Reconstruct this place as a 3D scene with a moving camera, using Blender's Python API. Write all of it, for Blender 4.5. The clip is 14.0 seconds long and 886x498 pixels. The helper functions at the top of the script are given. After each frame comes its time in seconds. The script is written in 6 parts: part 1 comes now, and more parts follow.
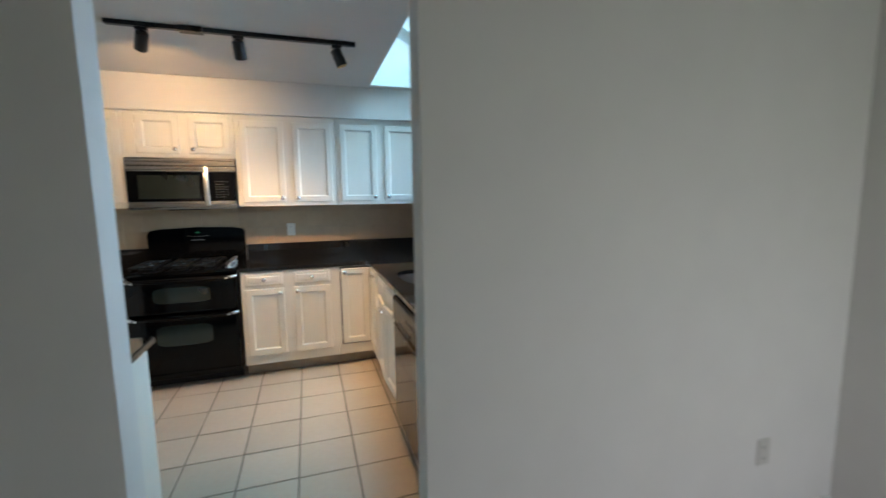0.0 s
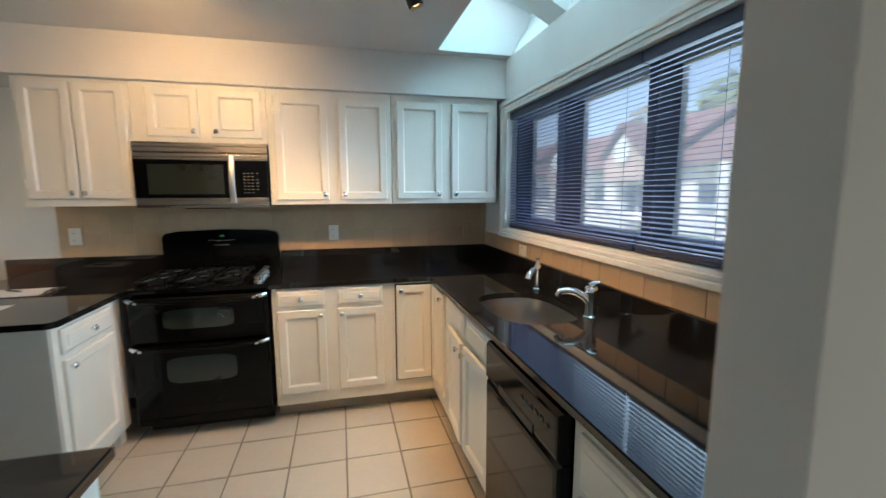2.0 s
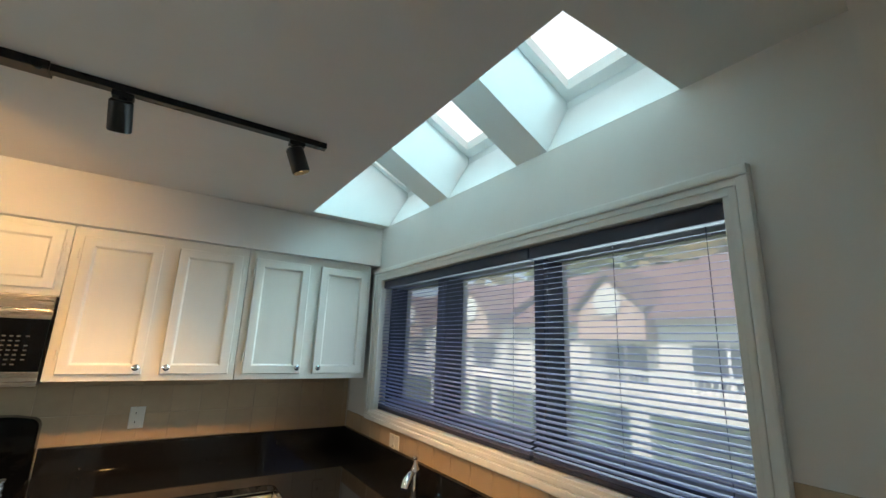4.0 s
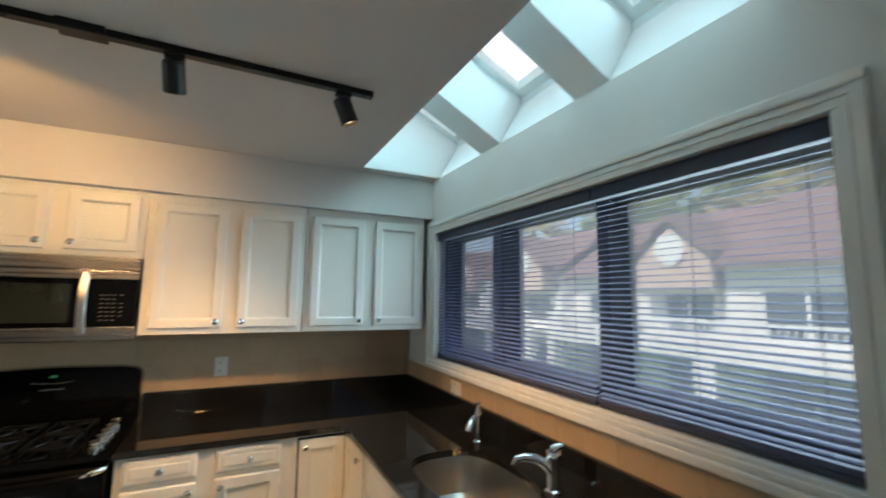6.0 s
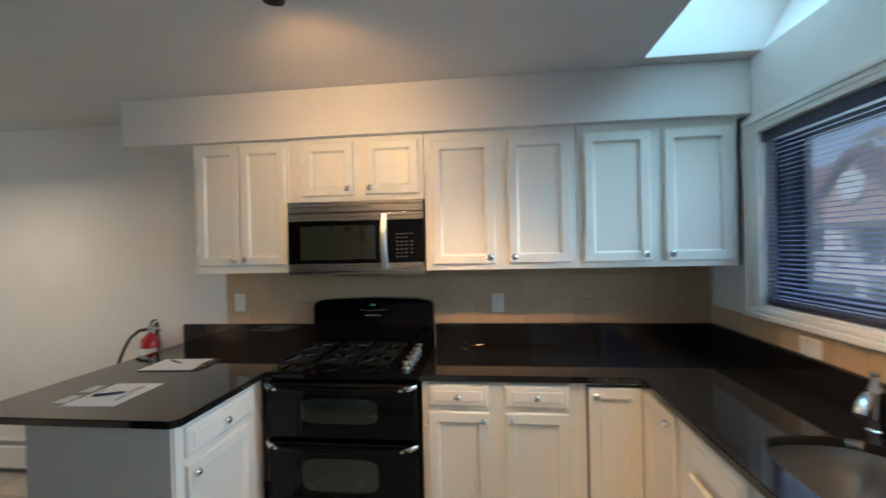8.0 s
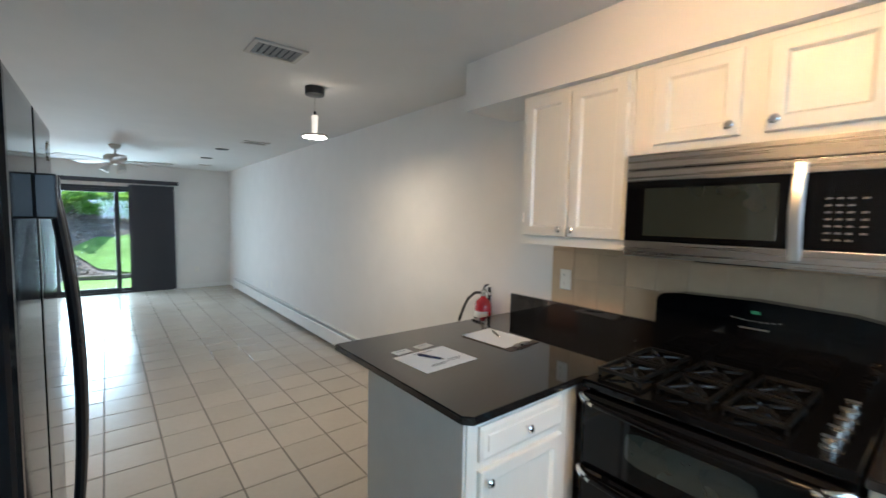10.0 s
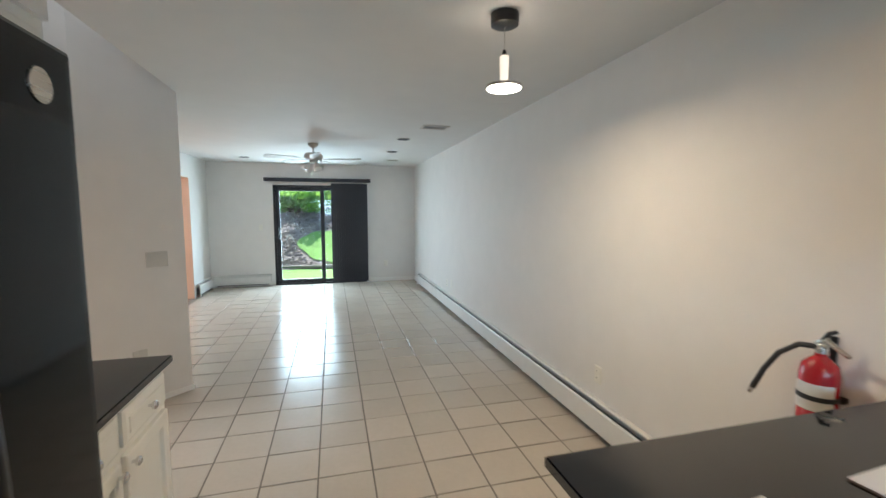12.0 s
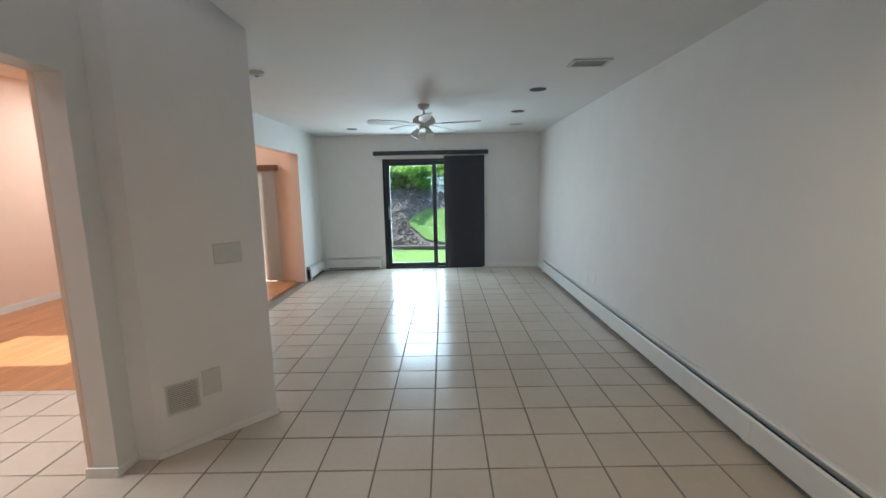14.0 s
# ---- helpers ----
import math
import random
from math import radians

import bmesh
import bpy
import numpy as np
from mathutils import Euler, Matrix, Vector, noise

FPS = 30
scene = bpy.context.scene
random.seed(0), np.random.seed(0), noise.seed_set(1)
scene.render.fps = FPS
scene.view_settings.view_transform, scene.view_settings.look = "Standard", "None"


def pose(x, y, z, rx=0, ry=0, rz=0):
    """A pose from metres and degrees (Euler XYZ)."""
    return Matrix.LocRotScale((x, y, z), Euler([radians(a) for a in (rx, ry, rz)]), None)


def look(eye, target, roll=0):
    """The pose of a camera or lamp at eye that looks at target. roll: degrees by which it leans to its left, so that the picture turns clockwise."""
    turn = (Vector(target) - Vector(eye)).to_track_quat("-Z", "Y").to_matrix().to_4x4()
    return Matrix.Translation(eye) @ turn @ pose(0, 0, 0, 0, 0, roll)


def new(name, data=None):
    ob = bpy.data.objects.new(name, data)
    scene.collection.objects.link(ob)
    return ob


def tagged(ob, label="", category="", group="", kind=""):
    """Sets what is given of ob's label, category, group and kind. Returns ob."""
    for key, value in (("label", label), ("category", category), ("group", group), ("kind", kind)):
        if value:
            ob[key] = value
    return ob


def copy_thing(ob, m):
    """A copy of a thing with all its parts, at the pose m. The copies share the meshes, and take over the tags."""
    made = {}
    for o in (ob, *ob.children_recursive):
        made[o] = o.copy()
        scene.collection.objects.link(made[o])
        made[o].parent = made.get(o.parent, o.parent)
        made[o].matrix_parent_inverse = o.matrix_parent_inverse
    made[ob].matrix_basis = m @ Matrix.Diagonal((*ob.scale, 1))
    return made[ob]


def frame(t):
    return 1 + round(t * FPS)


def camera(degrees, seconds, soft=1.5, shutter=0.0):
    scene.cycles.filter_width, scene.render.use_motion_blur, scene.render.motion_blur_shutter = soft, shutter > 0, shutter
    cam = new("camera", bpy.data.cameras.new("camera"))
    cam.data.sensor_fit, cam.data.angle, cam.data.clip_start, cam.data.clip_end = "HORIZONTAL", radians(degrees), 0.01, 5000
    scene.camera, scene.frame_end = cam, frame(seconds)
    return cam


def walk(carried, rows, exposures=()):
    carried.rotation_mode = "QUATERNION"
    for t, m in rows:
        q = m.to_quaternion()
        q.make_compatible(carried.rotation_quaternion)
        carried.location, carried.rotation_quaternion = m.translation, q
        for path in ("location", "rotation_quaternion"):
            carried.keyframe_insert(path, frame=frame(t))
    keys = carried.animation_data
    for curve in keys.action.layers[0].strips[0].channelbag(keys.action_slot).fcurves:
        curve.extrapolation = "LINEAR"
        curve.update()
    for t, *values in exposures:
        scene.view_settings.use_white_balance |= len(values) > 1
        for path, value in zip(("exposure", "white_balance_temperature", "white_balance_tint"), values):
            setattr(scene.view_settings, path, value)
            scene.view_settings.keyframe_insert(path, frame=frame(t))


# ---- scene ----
cam = camera(93.2, 14.0, shutter=0.45)
PATH = [
    (0, (0.281, 0.277, 1.449), (0.889, 2.167, 1.206), -0.8),
    (0.5, (0.181, 0.499, 1.427), (0.606, 2.438, 1.181), -1.2),
    (1, (0.169, 0.739, 1.461), (0.586, 2.673, 1.172), -1.3),
    (1.5, (0.195, 0.962, 1.457), (0.575, 2.909, 1.197), -0.5),
    (2, (0.182, 1.161, 1.472), (0.653, 3.087, 1.208), -0.2),
    (2.5, (0.122, 1.364, 1.464), (0.843, 3.225, 1.319), -0.3),
    (3, (0.137, 1.467, 1.535), (1.045, 3.248, 1.572), 0.5),
    (3.5, (0.165, 1.48, 1.61), (1.186, 3.166, 1.948), 1.7),
    (3.7, (0.167, 1.466, 1.634), (1.229, 3.101, 2.08), 2.1),
    (5.8, (0.19, 1.502, 1.633), (1.165, 3.228, 1.92), 1.1),
    (6, (0.176, 1.518, 1.608), (1.053, 3.299, 1.841), 0.7),
    (6.5, (0.205, 1.584, 1.59), (0.773, 3.5, 1.688), 0.1),
    (7, (0.168, 1.658, 1.575), (0.501, 3.63, 1.58), -0.2),
    (7.5, (0.152, 1.775, 1.544), (0.234, 3.774, 1.543), -0.8),
    (8, (0.095, 1.897, 1.529), (-0.134, 3.884, 1.517), -1.3),
    (8.5, (0.061, 2.015, 1.501), (-0.57, 3.912, 1.46), -1.2),
    (9, (0.038, 2.135, 1.514), (-0.983, 3.853, 1.447), -0.3),
    (9.2, (0.026, 2.198, 1.522), (-1.141, 3.82, 1.441), 0.3),
    (11.3, (-0.747, 2.756, 1.517), (-2.605, 3.472, 1.332), -0.7),
    (11.5, (-0.854, 2.78, 1.501), (-2.745, 3.405, 1.321), -0.9),
    (12, (-1.146, 2.815, 1.495), (-3.072, 3.322, 1.312), -0.0),
    (12.5, (-1.433, 2.833, 1.493), (-3.381, 3.233, 1.283), 0.0),
    (13, (-1.735, 2.837, 1.492), (-3.716, 3.001, 1.273), -1.1),
    (13.3, (-1.91, 2.838, 1.493), (-3.893, 2.902, 1.238), -1.2),
    (13.5, (-2.023, 2.83, 1.477), (-4.009, 2.838, 1.242), -1.1),
    (14, (-2.35, 2.797, 1.482), (-4.328, 2.786, 1.191), -1.1),
]
walk(cam, [(t, look(eye, target, roll)) for t, eye, target, roll in PATH],
     [(0, 1.2, 5900, 10), (2.0, 1.2, 6350, 10), (3.5, 0.97, 7150, 10), (6.0, 0.87, 6850, 10), (7.5, 0.92, 6200, 10), (9.0, 1.12, 5750, 10),
      (11.3, 1.62, 6000, 10), (12.5, 1.47, 6150, 11), (13.3, 1.30, 6150, 11), (14, 1.10, 6050, 11)])

# ---------------------------------------------------------------- world, sun, large lights, exposure
world = bpy.data.worlds.new("sky")
scene.world = world
world.use_nodes = True
wn = world.node_tree.nodes
sky = wn.new("ShaderNodeTexSky")
sky.sky_type, sky.sun_disc = "NISHITA", False
SUN_ELEVATION, SUN_AZIMUTH = 52.0, 262.0     # degrees; azimuth clockwise from +y
sky.sun_elevation, sky.sun_rotation = radians(SUN_ELEVATION), radians(SUN_AZIMUTH)
wn["Background"].inputs["Strength"].default_value = 0.15
world.node_tree.links.new(sky.outputs["Color"], wn["Background"].inputs["Color"])


def lamp(name, kind, energy, colour, place, target=None, **extra):
    data = bpy.data.lights.new(name, kind)
    data.energy, data.color = energy, colour
    if "size" in extra and kind == "AREA":
        data.shape, data.size, data.size_y = "RECTANGLE", extra["size"], extra["size_y"]
    if "spread" in extra:
        data.spread = radians(extra["spread"])
    if kind in ("SPOT", "POINT"):
        data.shadow_soft_size = extra.get("soft", 0.03)
    if kind == "SPOT":
        data.spot_size, data.spot_blend = radians(extra["cone"]), extra.get("blend", 0.6)
    ob = new(name, data)
    ob.matrix_world = look(place, target) if target else Matrix.Translation(place)
    return ob


sun = bpy.data.lights.new("sun", "SUN")
sun.energy, sun.angle, sun.color = 4.0, radians(0.5), (1.0, 0.94, 0.85)
a, e = radians(SUN_AZIMUTH), radians(SUN_ELEVATION)
sun_ob = new("sun", sun)
sun_ob.matrix_world = look((math.sin(a) * math.cos(e) * 40, math.cos(a) * math.cos(e) * 40, math.sin(e) * 40), (0, 0, 0))

COOL = (0.38, 0.80, 0.97)
EAST_GLASS = 1.438     # in the window opening, behind the blind
WARM = (1.0, 0.56, 0.22)
# daylight through the skylights, the windows and the glazed doors
lamp("skylight_daylight", "AREA", 7.8, COOL, (1.19, 3.03, 2.84), (1.19 - 0.55, 3.03, 2.84 - 1.0), size=1.9, size_y=0.6, spread=85)
lamp("window_daylight", "AREA", 11.0, (0.58, 0.82, 1.0), (EAST_GLASS, 3.0, 1.63), (EAST_GLASS - 1.0, 3.0, 1.63), size=2.05, size_y=0.74, spread=125)
lamp("garden_door_daylight", "AREA", 46, (0.68, 0.88, 1.0), (-10.25, 2.25, 1.05), (-8, 2.3, 0.9), size=1.0, size_y=1.9)
lamp("hall_door_daylight", "AREA", 3.9, (1.0, 0.96, 0.91), (1.72, -1.45, 0.95), (1.78, 1.0, 0.55), size=0.6, size_y=1.3, spread=110)
# fill light added in the recess ceiling; no known source there
lamp("recess_fill_light", "AREA", 0.8, (0.90, 0.96, 1.0), (-3.95, 1.34, 3.27), (-3.95, 1.34, 0), size=0.8, size_y=0.35)
# fill light added over the foyer to brighten its floor tiles
lamp("foyer_fill_light", "AREA", 13, (1.0, 0.97, 0.94), (-4.3, -0.1, 3.03), (-4.3, -0.099, 0), size=0.8, size_y=0.7, spread=110)
lamp("family_room_skylight_daylight", "AREA", 27, (1.0, 0.96, 0.93), (-8.45, -1.45, 3.06), (-7.6, -1.3, 0), size=1.1, size_y=0.6)
# lamps of the track and the pendant
lamp("track_lamp_west", "SPOT", 16.5, WARM, (-0.57, 3.19, 2.255), (-0.68, 4.12, 1.82), cone=126, blend=1.0, soft=0.045)
lamp("track_lamp_middle", "SPOT", 42, WARM, (-0.05, 3.15, 2.25), (-0.15, 3.9, 0.55), cone=92, blend=1.0, soft=0.045)
lamp("track_lamp_east", "SPOT", 34, WARM, (0.57, 3.09, 2.24), (1.05, 3.08, 0.9), cone=85, blend=0.8, soft=0.045)
lamp("pendant_lamp", "AREA", 5.2, (1.0, 0.77, 0.50), (-3.075, 3.625, 2.068), (-3.075, 3.6251, 0.5), size=0.15, size_y=0.15)
lamp("family_room_recessed_lamp", "SPOT", 50, (1.0, 0.86, 0.70), (-6.4, -1.9, 2.985), (-6.4, -1.9, 0), cone=150, blend=0.8, soft=0.07)
lamp("pendant_glow", "POINT", 1.2, (1.0, 0.85, 0.66), (-3.075, 3.625, 2.2), soft=0.03)

# ---------------------------------------------------------------- materials


def material(name, colour, rough=0.5, metal=0.0, vary=0.12, grain=18.0, bump=0.0, bump_scale=90.0, coat=0.0, random_tint=0.0, stain=0.0,
             stretch=(1, 1, 1), spec=0.5):
    """A surface with variation at two scales, a fine bump and, if asked, a tint for each piece."""
    m = bpy.data.materials.new(name)
    m.use_nodes = True
    nodes, links = m.node_tree.nodes, m.node_tree.links
    b = nodes["Principled BSDF"]
    b.inputs["Roughness"].default_value, b.inputs["Metallic"].default_value = rough, metal
    b.inputs["Coat Weight"].default_value = coat
    b.inputs["Specular IOR Level"].default_value = spec
    co = nodes.new("ShaderNodeTexCoord")
    mp = nodes.new("ShaderNodeMapping")
    mp.inputs["Scale"].default_value = stretch
    if random_tint:
        info0, shift, add0 = nodes.new("ShaderNodeObjectInfo"), nodes.new("ShaderNodeMath"), nodes.new("ShaderNodeVectorMath")
        shift.operation, shift.inputs[1].default_value = "MULTIPLY", 83.0
        links.new(info0.outputs["Random"], shift.inputs[0])
        links.new(co.outputs["Object"], add0.inputs[0])
        links.new(shift.outputs[0], add0.inputs[1])
        links.new(add0.outputs[0], mp.inputs["Vector"])
    else:
        links.new(co.outputs["Object"], mp.inputs["Vector"])
    fine, broad = nodes.new("ShaderNodeTexNoise"), nodes.new("ShaderNodeTexNoise")
    fine.inputs["Scale"].default_value, fine.inputs["Detail"].default_value = grain, 6
    broad.inputs["Scale"].default_value, broad.inputs["Detail"].default_value = grain / 11.0, 3
    links.new(mp.outputs["Vector"], fine.inputs["Vector"])
    links.new(mp.outputs["Vector"], broad.inputs["Vector"])
    add = nodes.new("ShaderNodeMath")
    add.operation = "ADD"
    links.new(fine.outputs["Fac"], add.inputs[0])
    links.new(broad.outputs["Fac"], add.inputs[1])
    ramp = nodes.new("ShaderNodeMapRange")
    ramp.inputs["From Min"].default_value, ramp.inputs["From Max"].default_value = 0.6, 1.4
    ramp.inputs["To Min"].default_value, ramp.inputs["To Max"].default_value = 1.0 - vary, 1.0 + vary * 0.5
    ramp.clamp = False
    links.new(add.outputs[0], ramp.inputs["Value"])
    value = ramp.outputs["Result"]
    if random_tint:
        info, mr, mul = nodes.new("ShaderNodeObjectInfo"), nodes.new("ShaderNodeMapRange"), nodes.new("ShaderNodeMath")
        mr.inputs["To Min"].default_value, mr.inputs["To Max"].default_value = 1 - random_tint, 1 + random_tint * 0.5
        mul.operation = "MULTIPLY"
        links.new(info.outputs["Random"], mr.inputs["Value"])
        links.new(mr.outputs["Result"], mul.inputs[0])
        links.new(value, mul.inputs[1])
        value = mul.outputs[0]
    mix = nodes.new("ShaderNodeMix")
    mix.data_type, mix.blend_type = "RGBA", "MULTIPLY"
    mix.inputs["Factor"].default_value = 1.0
    mix.inputs["A"].default_value = (*colour, 1)
    links.new(value, mix.inputs["B"])
    links.new(mix.outputs["Result"], b.inputs["Base Color"])
    wear = nodes.new("ShaderNodeMapRange")
    wear.inputs["To Min"].default_value, wear.inputs["To Max"].default_value = max(rough - min(0.07, rough * 0.5) - stain, 0.01), min(rough + min(0.08, rough * 0.5) + stain, 1)
    links.new(broad.outputs["Fac"], wear.inputs["Value"])
    links.new(wear.outputs["Result"], b.inputs["Roughness"])
    if bump:
        tex, bn = nodes.new("ShaderNodeTexNoise"), nodes.new("ShaderNodeBump")
        tex.inputs["Scale"].default_value, tex.inputs["Detail"].default_value = bump_scale, 4
        links.new(mp.outputs["Vector"], tex.inputs["Vector"])
        links.new(tex.outputs["Fac"], bn.inputs["Height"])
        bn.inputs["Strength"].default_value, bn.inputs["Distance"].default_value = bump, 0.002
        links.new(bn.outputs["Normal"], b.inputs["Normal"])
    return m


def glowing(name, colour, strength):
    m = bpy.data.materials.new(name)
    m.use_nodes = True
    b = m.node_tree.nodes["Principled BSDF"]
    b.inputs["Base Color"].default_value = (*colour, 1)
    b.inputs["Emission Color"].default_value, b.inputs["Emission Strength"].default_value = (*colour, 1), strength
    return m


def glass_material(name, tint=(1, 1, 1), rough=0.0):
    m = bpy.data.materials.new(name)
    m.use_nodes = True
    nodes, links = m.node_tree.nodes, m.node_tree.links
    nodes.remove(nodes["Principled BSDF"])
    gloss, clear, mix = nodes.new("ShaderNodeBsdfGlossy"), nodes.new("ShaderNodeBsdfTransparent"), nodes.new("ShaderNodeMixShader")
    facing, power, fr = nodes.new("ShaderNodeLayerWeight"), nodes.new("ShaderNodeMath"), nodes.new("ShaderNodeMath")
    gloss.inputs["Roughness"].default_value = rough
    clear.inputs["Color"].default_value = (*tint, 1)
    power.operation, power.inputs[1].default_value = "POWER", 5.0
    fr.operation, fr.inputs[1].default_value, fr.inputs[2].default_value = "MULTIPLY_ADD", 0.9, 0.04
    links.new(facing.outputs["Facing"], power.inputs[0])
    links.new(power.outputs[0], fr.inputs[0])
    links.new(fr.outputs[0], mix.inputs[0])
    links.new(clear.outputs[0], mix.inputs[1])
    links.new(gloss.outputs[0], mix.inputs[2])
    links.new(mix.outputs[0], nodes["Material Output"].inputs["Surface"])
    return m


WALL = material("wall_paint", (0.75, 0.725, 0.695), 0.75, vary=0.05, grain=5, bump=0.12, bump_scale=220)
CEIL = material("ceiling_paint", (0.66, 0.645, 0.62), 0.8, vary=0.05, grain=4, bump=0.1, bump_scale=160)
SHAFT = material("shaft_paint", (0.80, 0.81, 0.80), 0.7, vary=0.04, grain=5)
SALMON = material("peach_paint", (0.82, 0.635, 0.51), 0.8, vary=0.05, grain=5)
CAB = material("cabinet_paint", (0.78, 0.76, 0.70), 0.38, vary=0.05, grain=9, bump=0.06, bump_scale=60, stretch=(1, 1, 0.3))
# peninsula side, back and filler: a darker tone than the fronts
CABSIDE = material("cabinet_side_darker", (0.62, 0.60, 0.56), 0.45, vary=0.06, grain=8)
TRIM = material("trim_paint", (0.80, 0.79, 0.76), 0.4, vary=0.06, grain=12, bump=0.05, bump_scale=80)
STONE = material("black_granite", (0.013, 0.0115, 0.011), 0.045, vary=0.6, grain=150, spec=0.8)
def flecked(m, colour, scale):
    """Pale mineral flecks scattered in the stone."""
    nd, lk = m.node_tree.nodes, m.node_tree.links
    b_ = nd["Principled BSDF"]
    before = b_.inputs["Base Color"].links[0].from_socket
    tc, nz, mr, mx = nd.new("ShaderNodeTexCoord"), nd.new("ShaderNodeTexNoise"), nd.new("ShaderNodeMapRange"), nd.new("ShaderNodeMix")
    nz.inputs["Scale"].default_value, nz.inputs["Detail"].default_value, nz.inputs["Roughness"].default_value = scale, 8, 0.7
    mr.inputs["From Min"].default_value, mr.inputs["From Max"].default_value = 0.60, 0.74
    mx.data_type = "RGBA"
    mx.inputs["B"].default_value = (*colour, 1)
    lk.new(tc.outputs["Object"], nz.inputs["Vector"])
    lk.new(nz.outputs["Fac"], mr.inputs["Value"])
    lk.new(mr.outputs["Result"], mx.inputs["Factor"])
    lk.new(before, mx.inputs["A"])
    lk.new(mx.outputs["Result"], b_.inputs["Base Color"])


flecked(STONE, (0.075, 0.068, 0.062), 38.0)
BLACK = material("black_enamel", (0.003, 0.003, 0.0033), 0.07, vary=0.2, grain=12, spec=0.2)
BLACK_MATT = material("black_cast_iron", (0.005, 0.005, 0.005), 0.38, vary=0.3, grain=60, bump=0.2)
FRIDGE = material("black_fridge_enamel", (0.008, 0.0085, 0.0095), 0.07, vary=0.2, grain=20, bump=0.015, bump_scale=260, spec=0.22)
PLASTIC = material("black_plastic", (0.007, 0.007, 0.008), 0.28, vary=0.2, grain=40, spec=0.28)
OVEN_GLASS = material("oven_window_glass", (0.022, 0.027, 0.023), 0.06, vary=0.2, grain=6, coat=0.5)
STEEL = material("brushed_steel", (0.50, 0.47, 0.43), 0.27, 1.0, vary=0.10, grain=30, stretch=(0.4, 8, 30), bump=0.05)
HANDLE = material("satin_steel_handle", (0.72, 0.70, 0.67), 0.33, 1.0, vary=0.04, grain=20)
CHROME = material("chrome", (0.75, 0.75, 0.76), 0.08, 1.0, vary=0.03, grain=20)
SINKSTEEL = material("satin_sink_steel", (0.48, 0.45, 0.41), 0.30, 1.0, vary=0.08, grain=40, stretch=(1, 8, 8))
TILE = material("floor_tile_glaze", (0.525, 0.465, 0.39), 0.21, spec=0.33, vary=0.05, grain=30, random_tint=0.06)
GROUT = material("floor_grout", (0.20, 0.175, 0.145), 0.9, vary=0.25, grain=40, bump=0.3)
BSTILE = material("backsplash_tile_glaze", (0.50, 0.365, 0.235), 0.35, vary=0.10, grain=16, bump=0.08, bump_scale=30, random_tint=0.06)
BSGROUT = material("backsplash_grout", (0.47, 0.36, 0.25), 0.9, vary=0.1, grain=40)
WOOD = material("oak_floor", (0.50, 0.22, 0.085), 0.3, vary=0.35, grain=22, stretch=(0.6, 8, 1), random_tint=0.12)
# toe kicks take a darker tone than the cabinet bodies
KICK = material("toe_kick_darker", (0.42, 0.38, 0.32), 0.6, vary=0.15, grain=14)
DARKFRAME = material("bronze_frame", (0.015, 0.015, 0.017), 0.4, vary=0.2, grain=20)
NAVY = material("navy_blind", (0.035, 0.042, 0.075), 0.5, vary=0.15, grain=30, bump=0.05)
SLAT = material("navy_slat", (0.15, 0.17, 0.30), 0.45, vary=0.12, grain=30)
sn, sl = SLAT.node_tree.nodes, SLAT.node_tree.links
tr, ms = sn.new("ShaderNodeBsdfTranslucent"), sn.new("ShaderNodeMixShader")
tr.inputs["Color"].default_value = (0.20, 0.22, 0.38, 1)
ms.inputs[0].default_value = 0.32
sl.new(sn["Principled BSDF"].outputs[0], ms.inputs[1])
sl.new(tr.outputs[0], ms.inputs[2])
sl.new(ms.outputs[0], sn["Material Output"].inputs["Surface"])
VBLIND = material("charcoal_vertical_blind", (0.036, 0.037, 0.045), 0.7, vary=0.15, grain=60, bump=0.2, stretch=(1, 1, 0.1))
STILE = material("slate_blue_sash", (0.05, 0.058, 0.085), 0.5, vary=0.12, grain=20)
CLEAR = glass_material("window_glass", (0.93, 0.96, 0.95))
SCREEN = glass_material("insect_screened_glass", (0.55, 0.56, 0.60))
# clear glass that gets a pale haze mixed in below
HAZY = glass_material("hazy_window_glass", (0.92, 0.94, 0.97))


def hazed(m, share):
    """A pale haze mixed into the glass, or its fine mesh, that scatters the daylight behind it."""
    nd, lk = m.node_tree.nodes, m.node_tree.links
    before = nd["Material Output"].inputs["Surface"].links[0].from_socket
    haze, both = nd.new("ShaderNodeBsdfTranslucent"), nd.new("ShaderNodeMixShader")
    haze.inputs["Color"].default_value = (0.80, 0.82, 0.86, 1)
    both.inputs[0].default_value = share
    lk.new(before, both.inputs[1])
    lk.new(haze.outputs[0], both.inputs[2])
    lk.new(both.outputs[0], nd["Material Output"].inputs["Surface"])


hazed(SCREEN, 0.24)
hazed(HAZY, 0.33)
SKYGLASS = material("white_skylight_acrylic", (0.9, 0.92, 0.92), 0.3, vary=0.03)
sn, sl = SKYGLASS.node_tree.nodes, SKYGLASS.node_tree.links
tr, ms = sn.new("ShaderNodeBsdfTranslucent"), sn.new("ShaderNodeMixShader")
tr.inputs["Color"].default_value = (0.95, 0.97, 0.97, 1)
ms.inputs[0].default_value = 0.85
sl.new(sn["Principled BSDF"].outputs[0], ms.inputs[1])
sl.new(tr.outputs[0], ms.inputs[2])
sl.new(ms.outputs[0], sn["Material Output"].inputs["Surface"])
PLATE = material("outlet_plastic", (0.78, 0.75, 0.68), 0.4, vary=0.04, grain=20)
PAINTED_PLATE = material("painted_plate", (0.59, 0.57, 0.53), 0.6, vary=0.06, grain=20)
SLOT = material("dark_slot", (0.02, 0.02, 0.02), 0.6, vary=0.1)
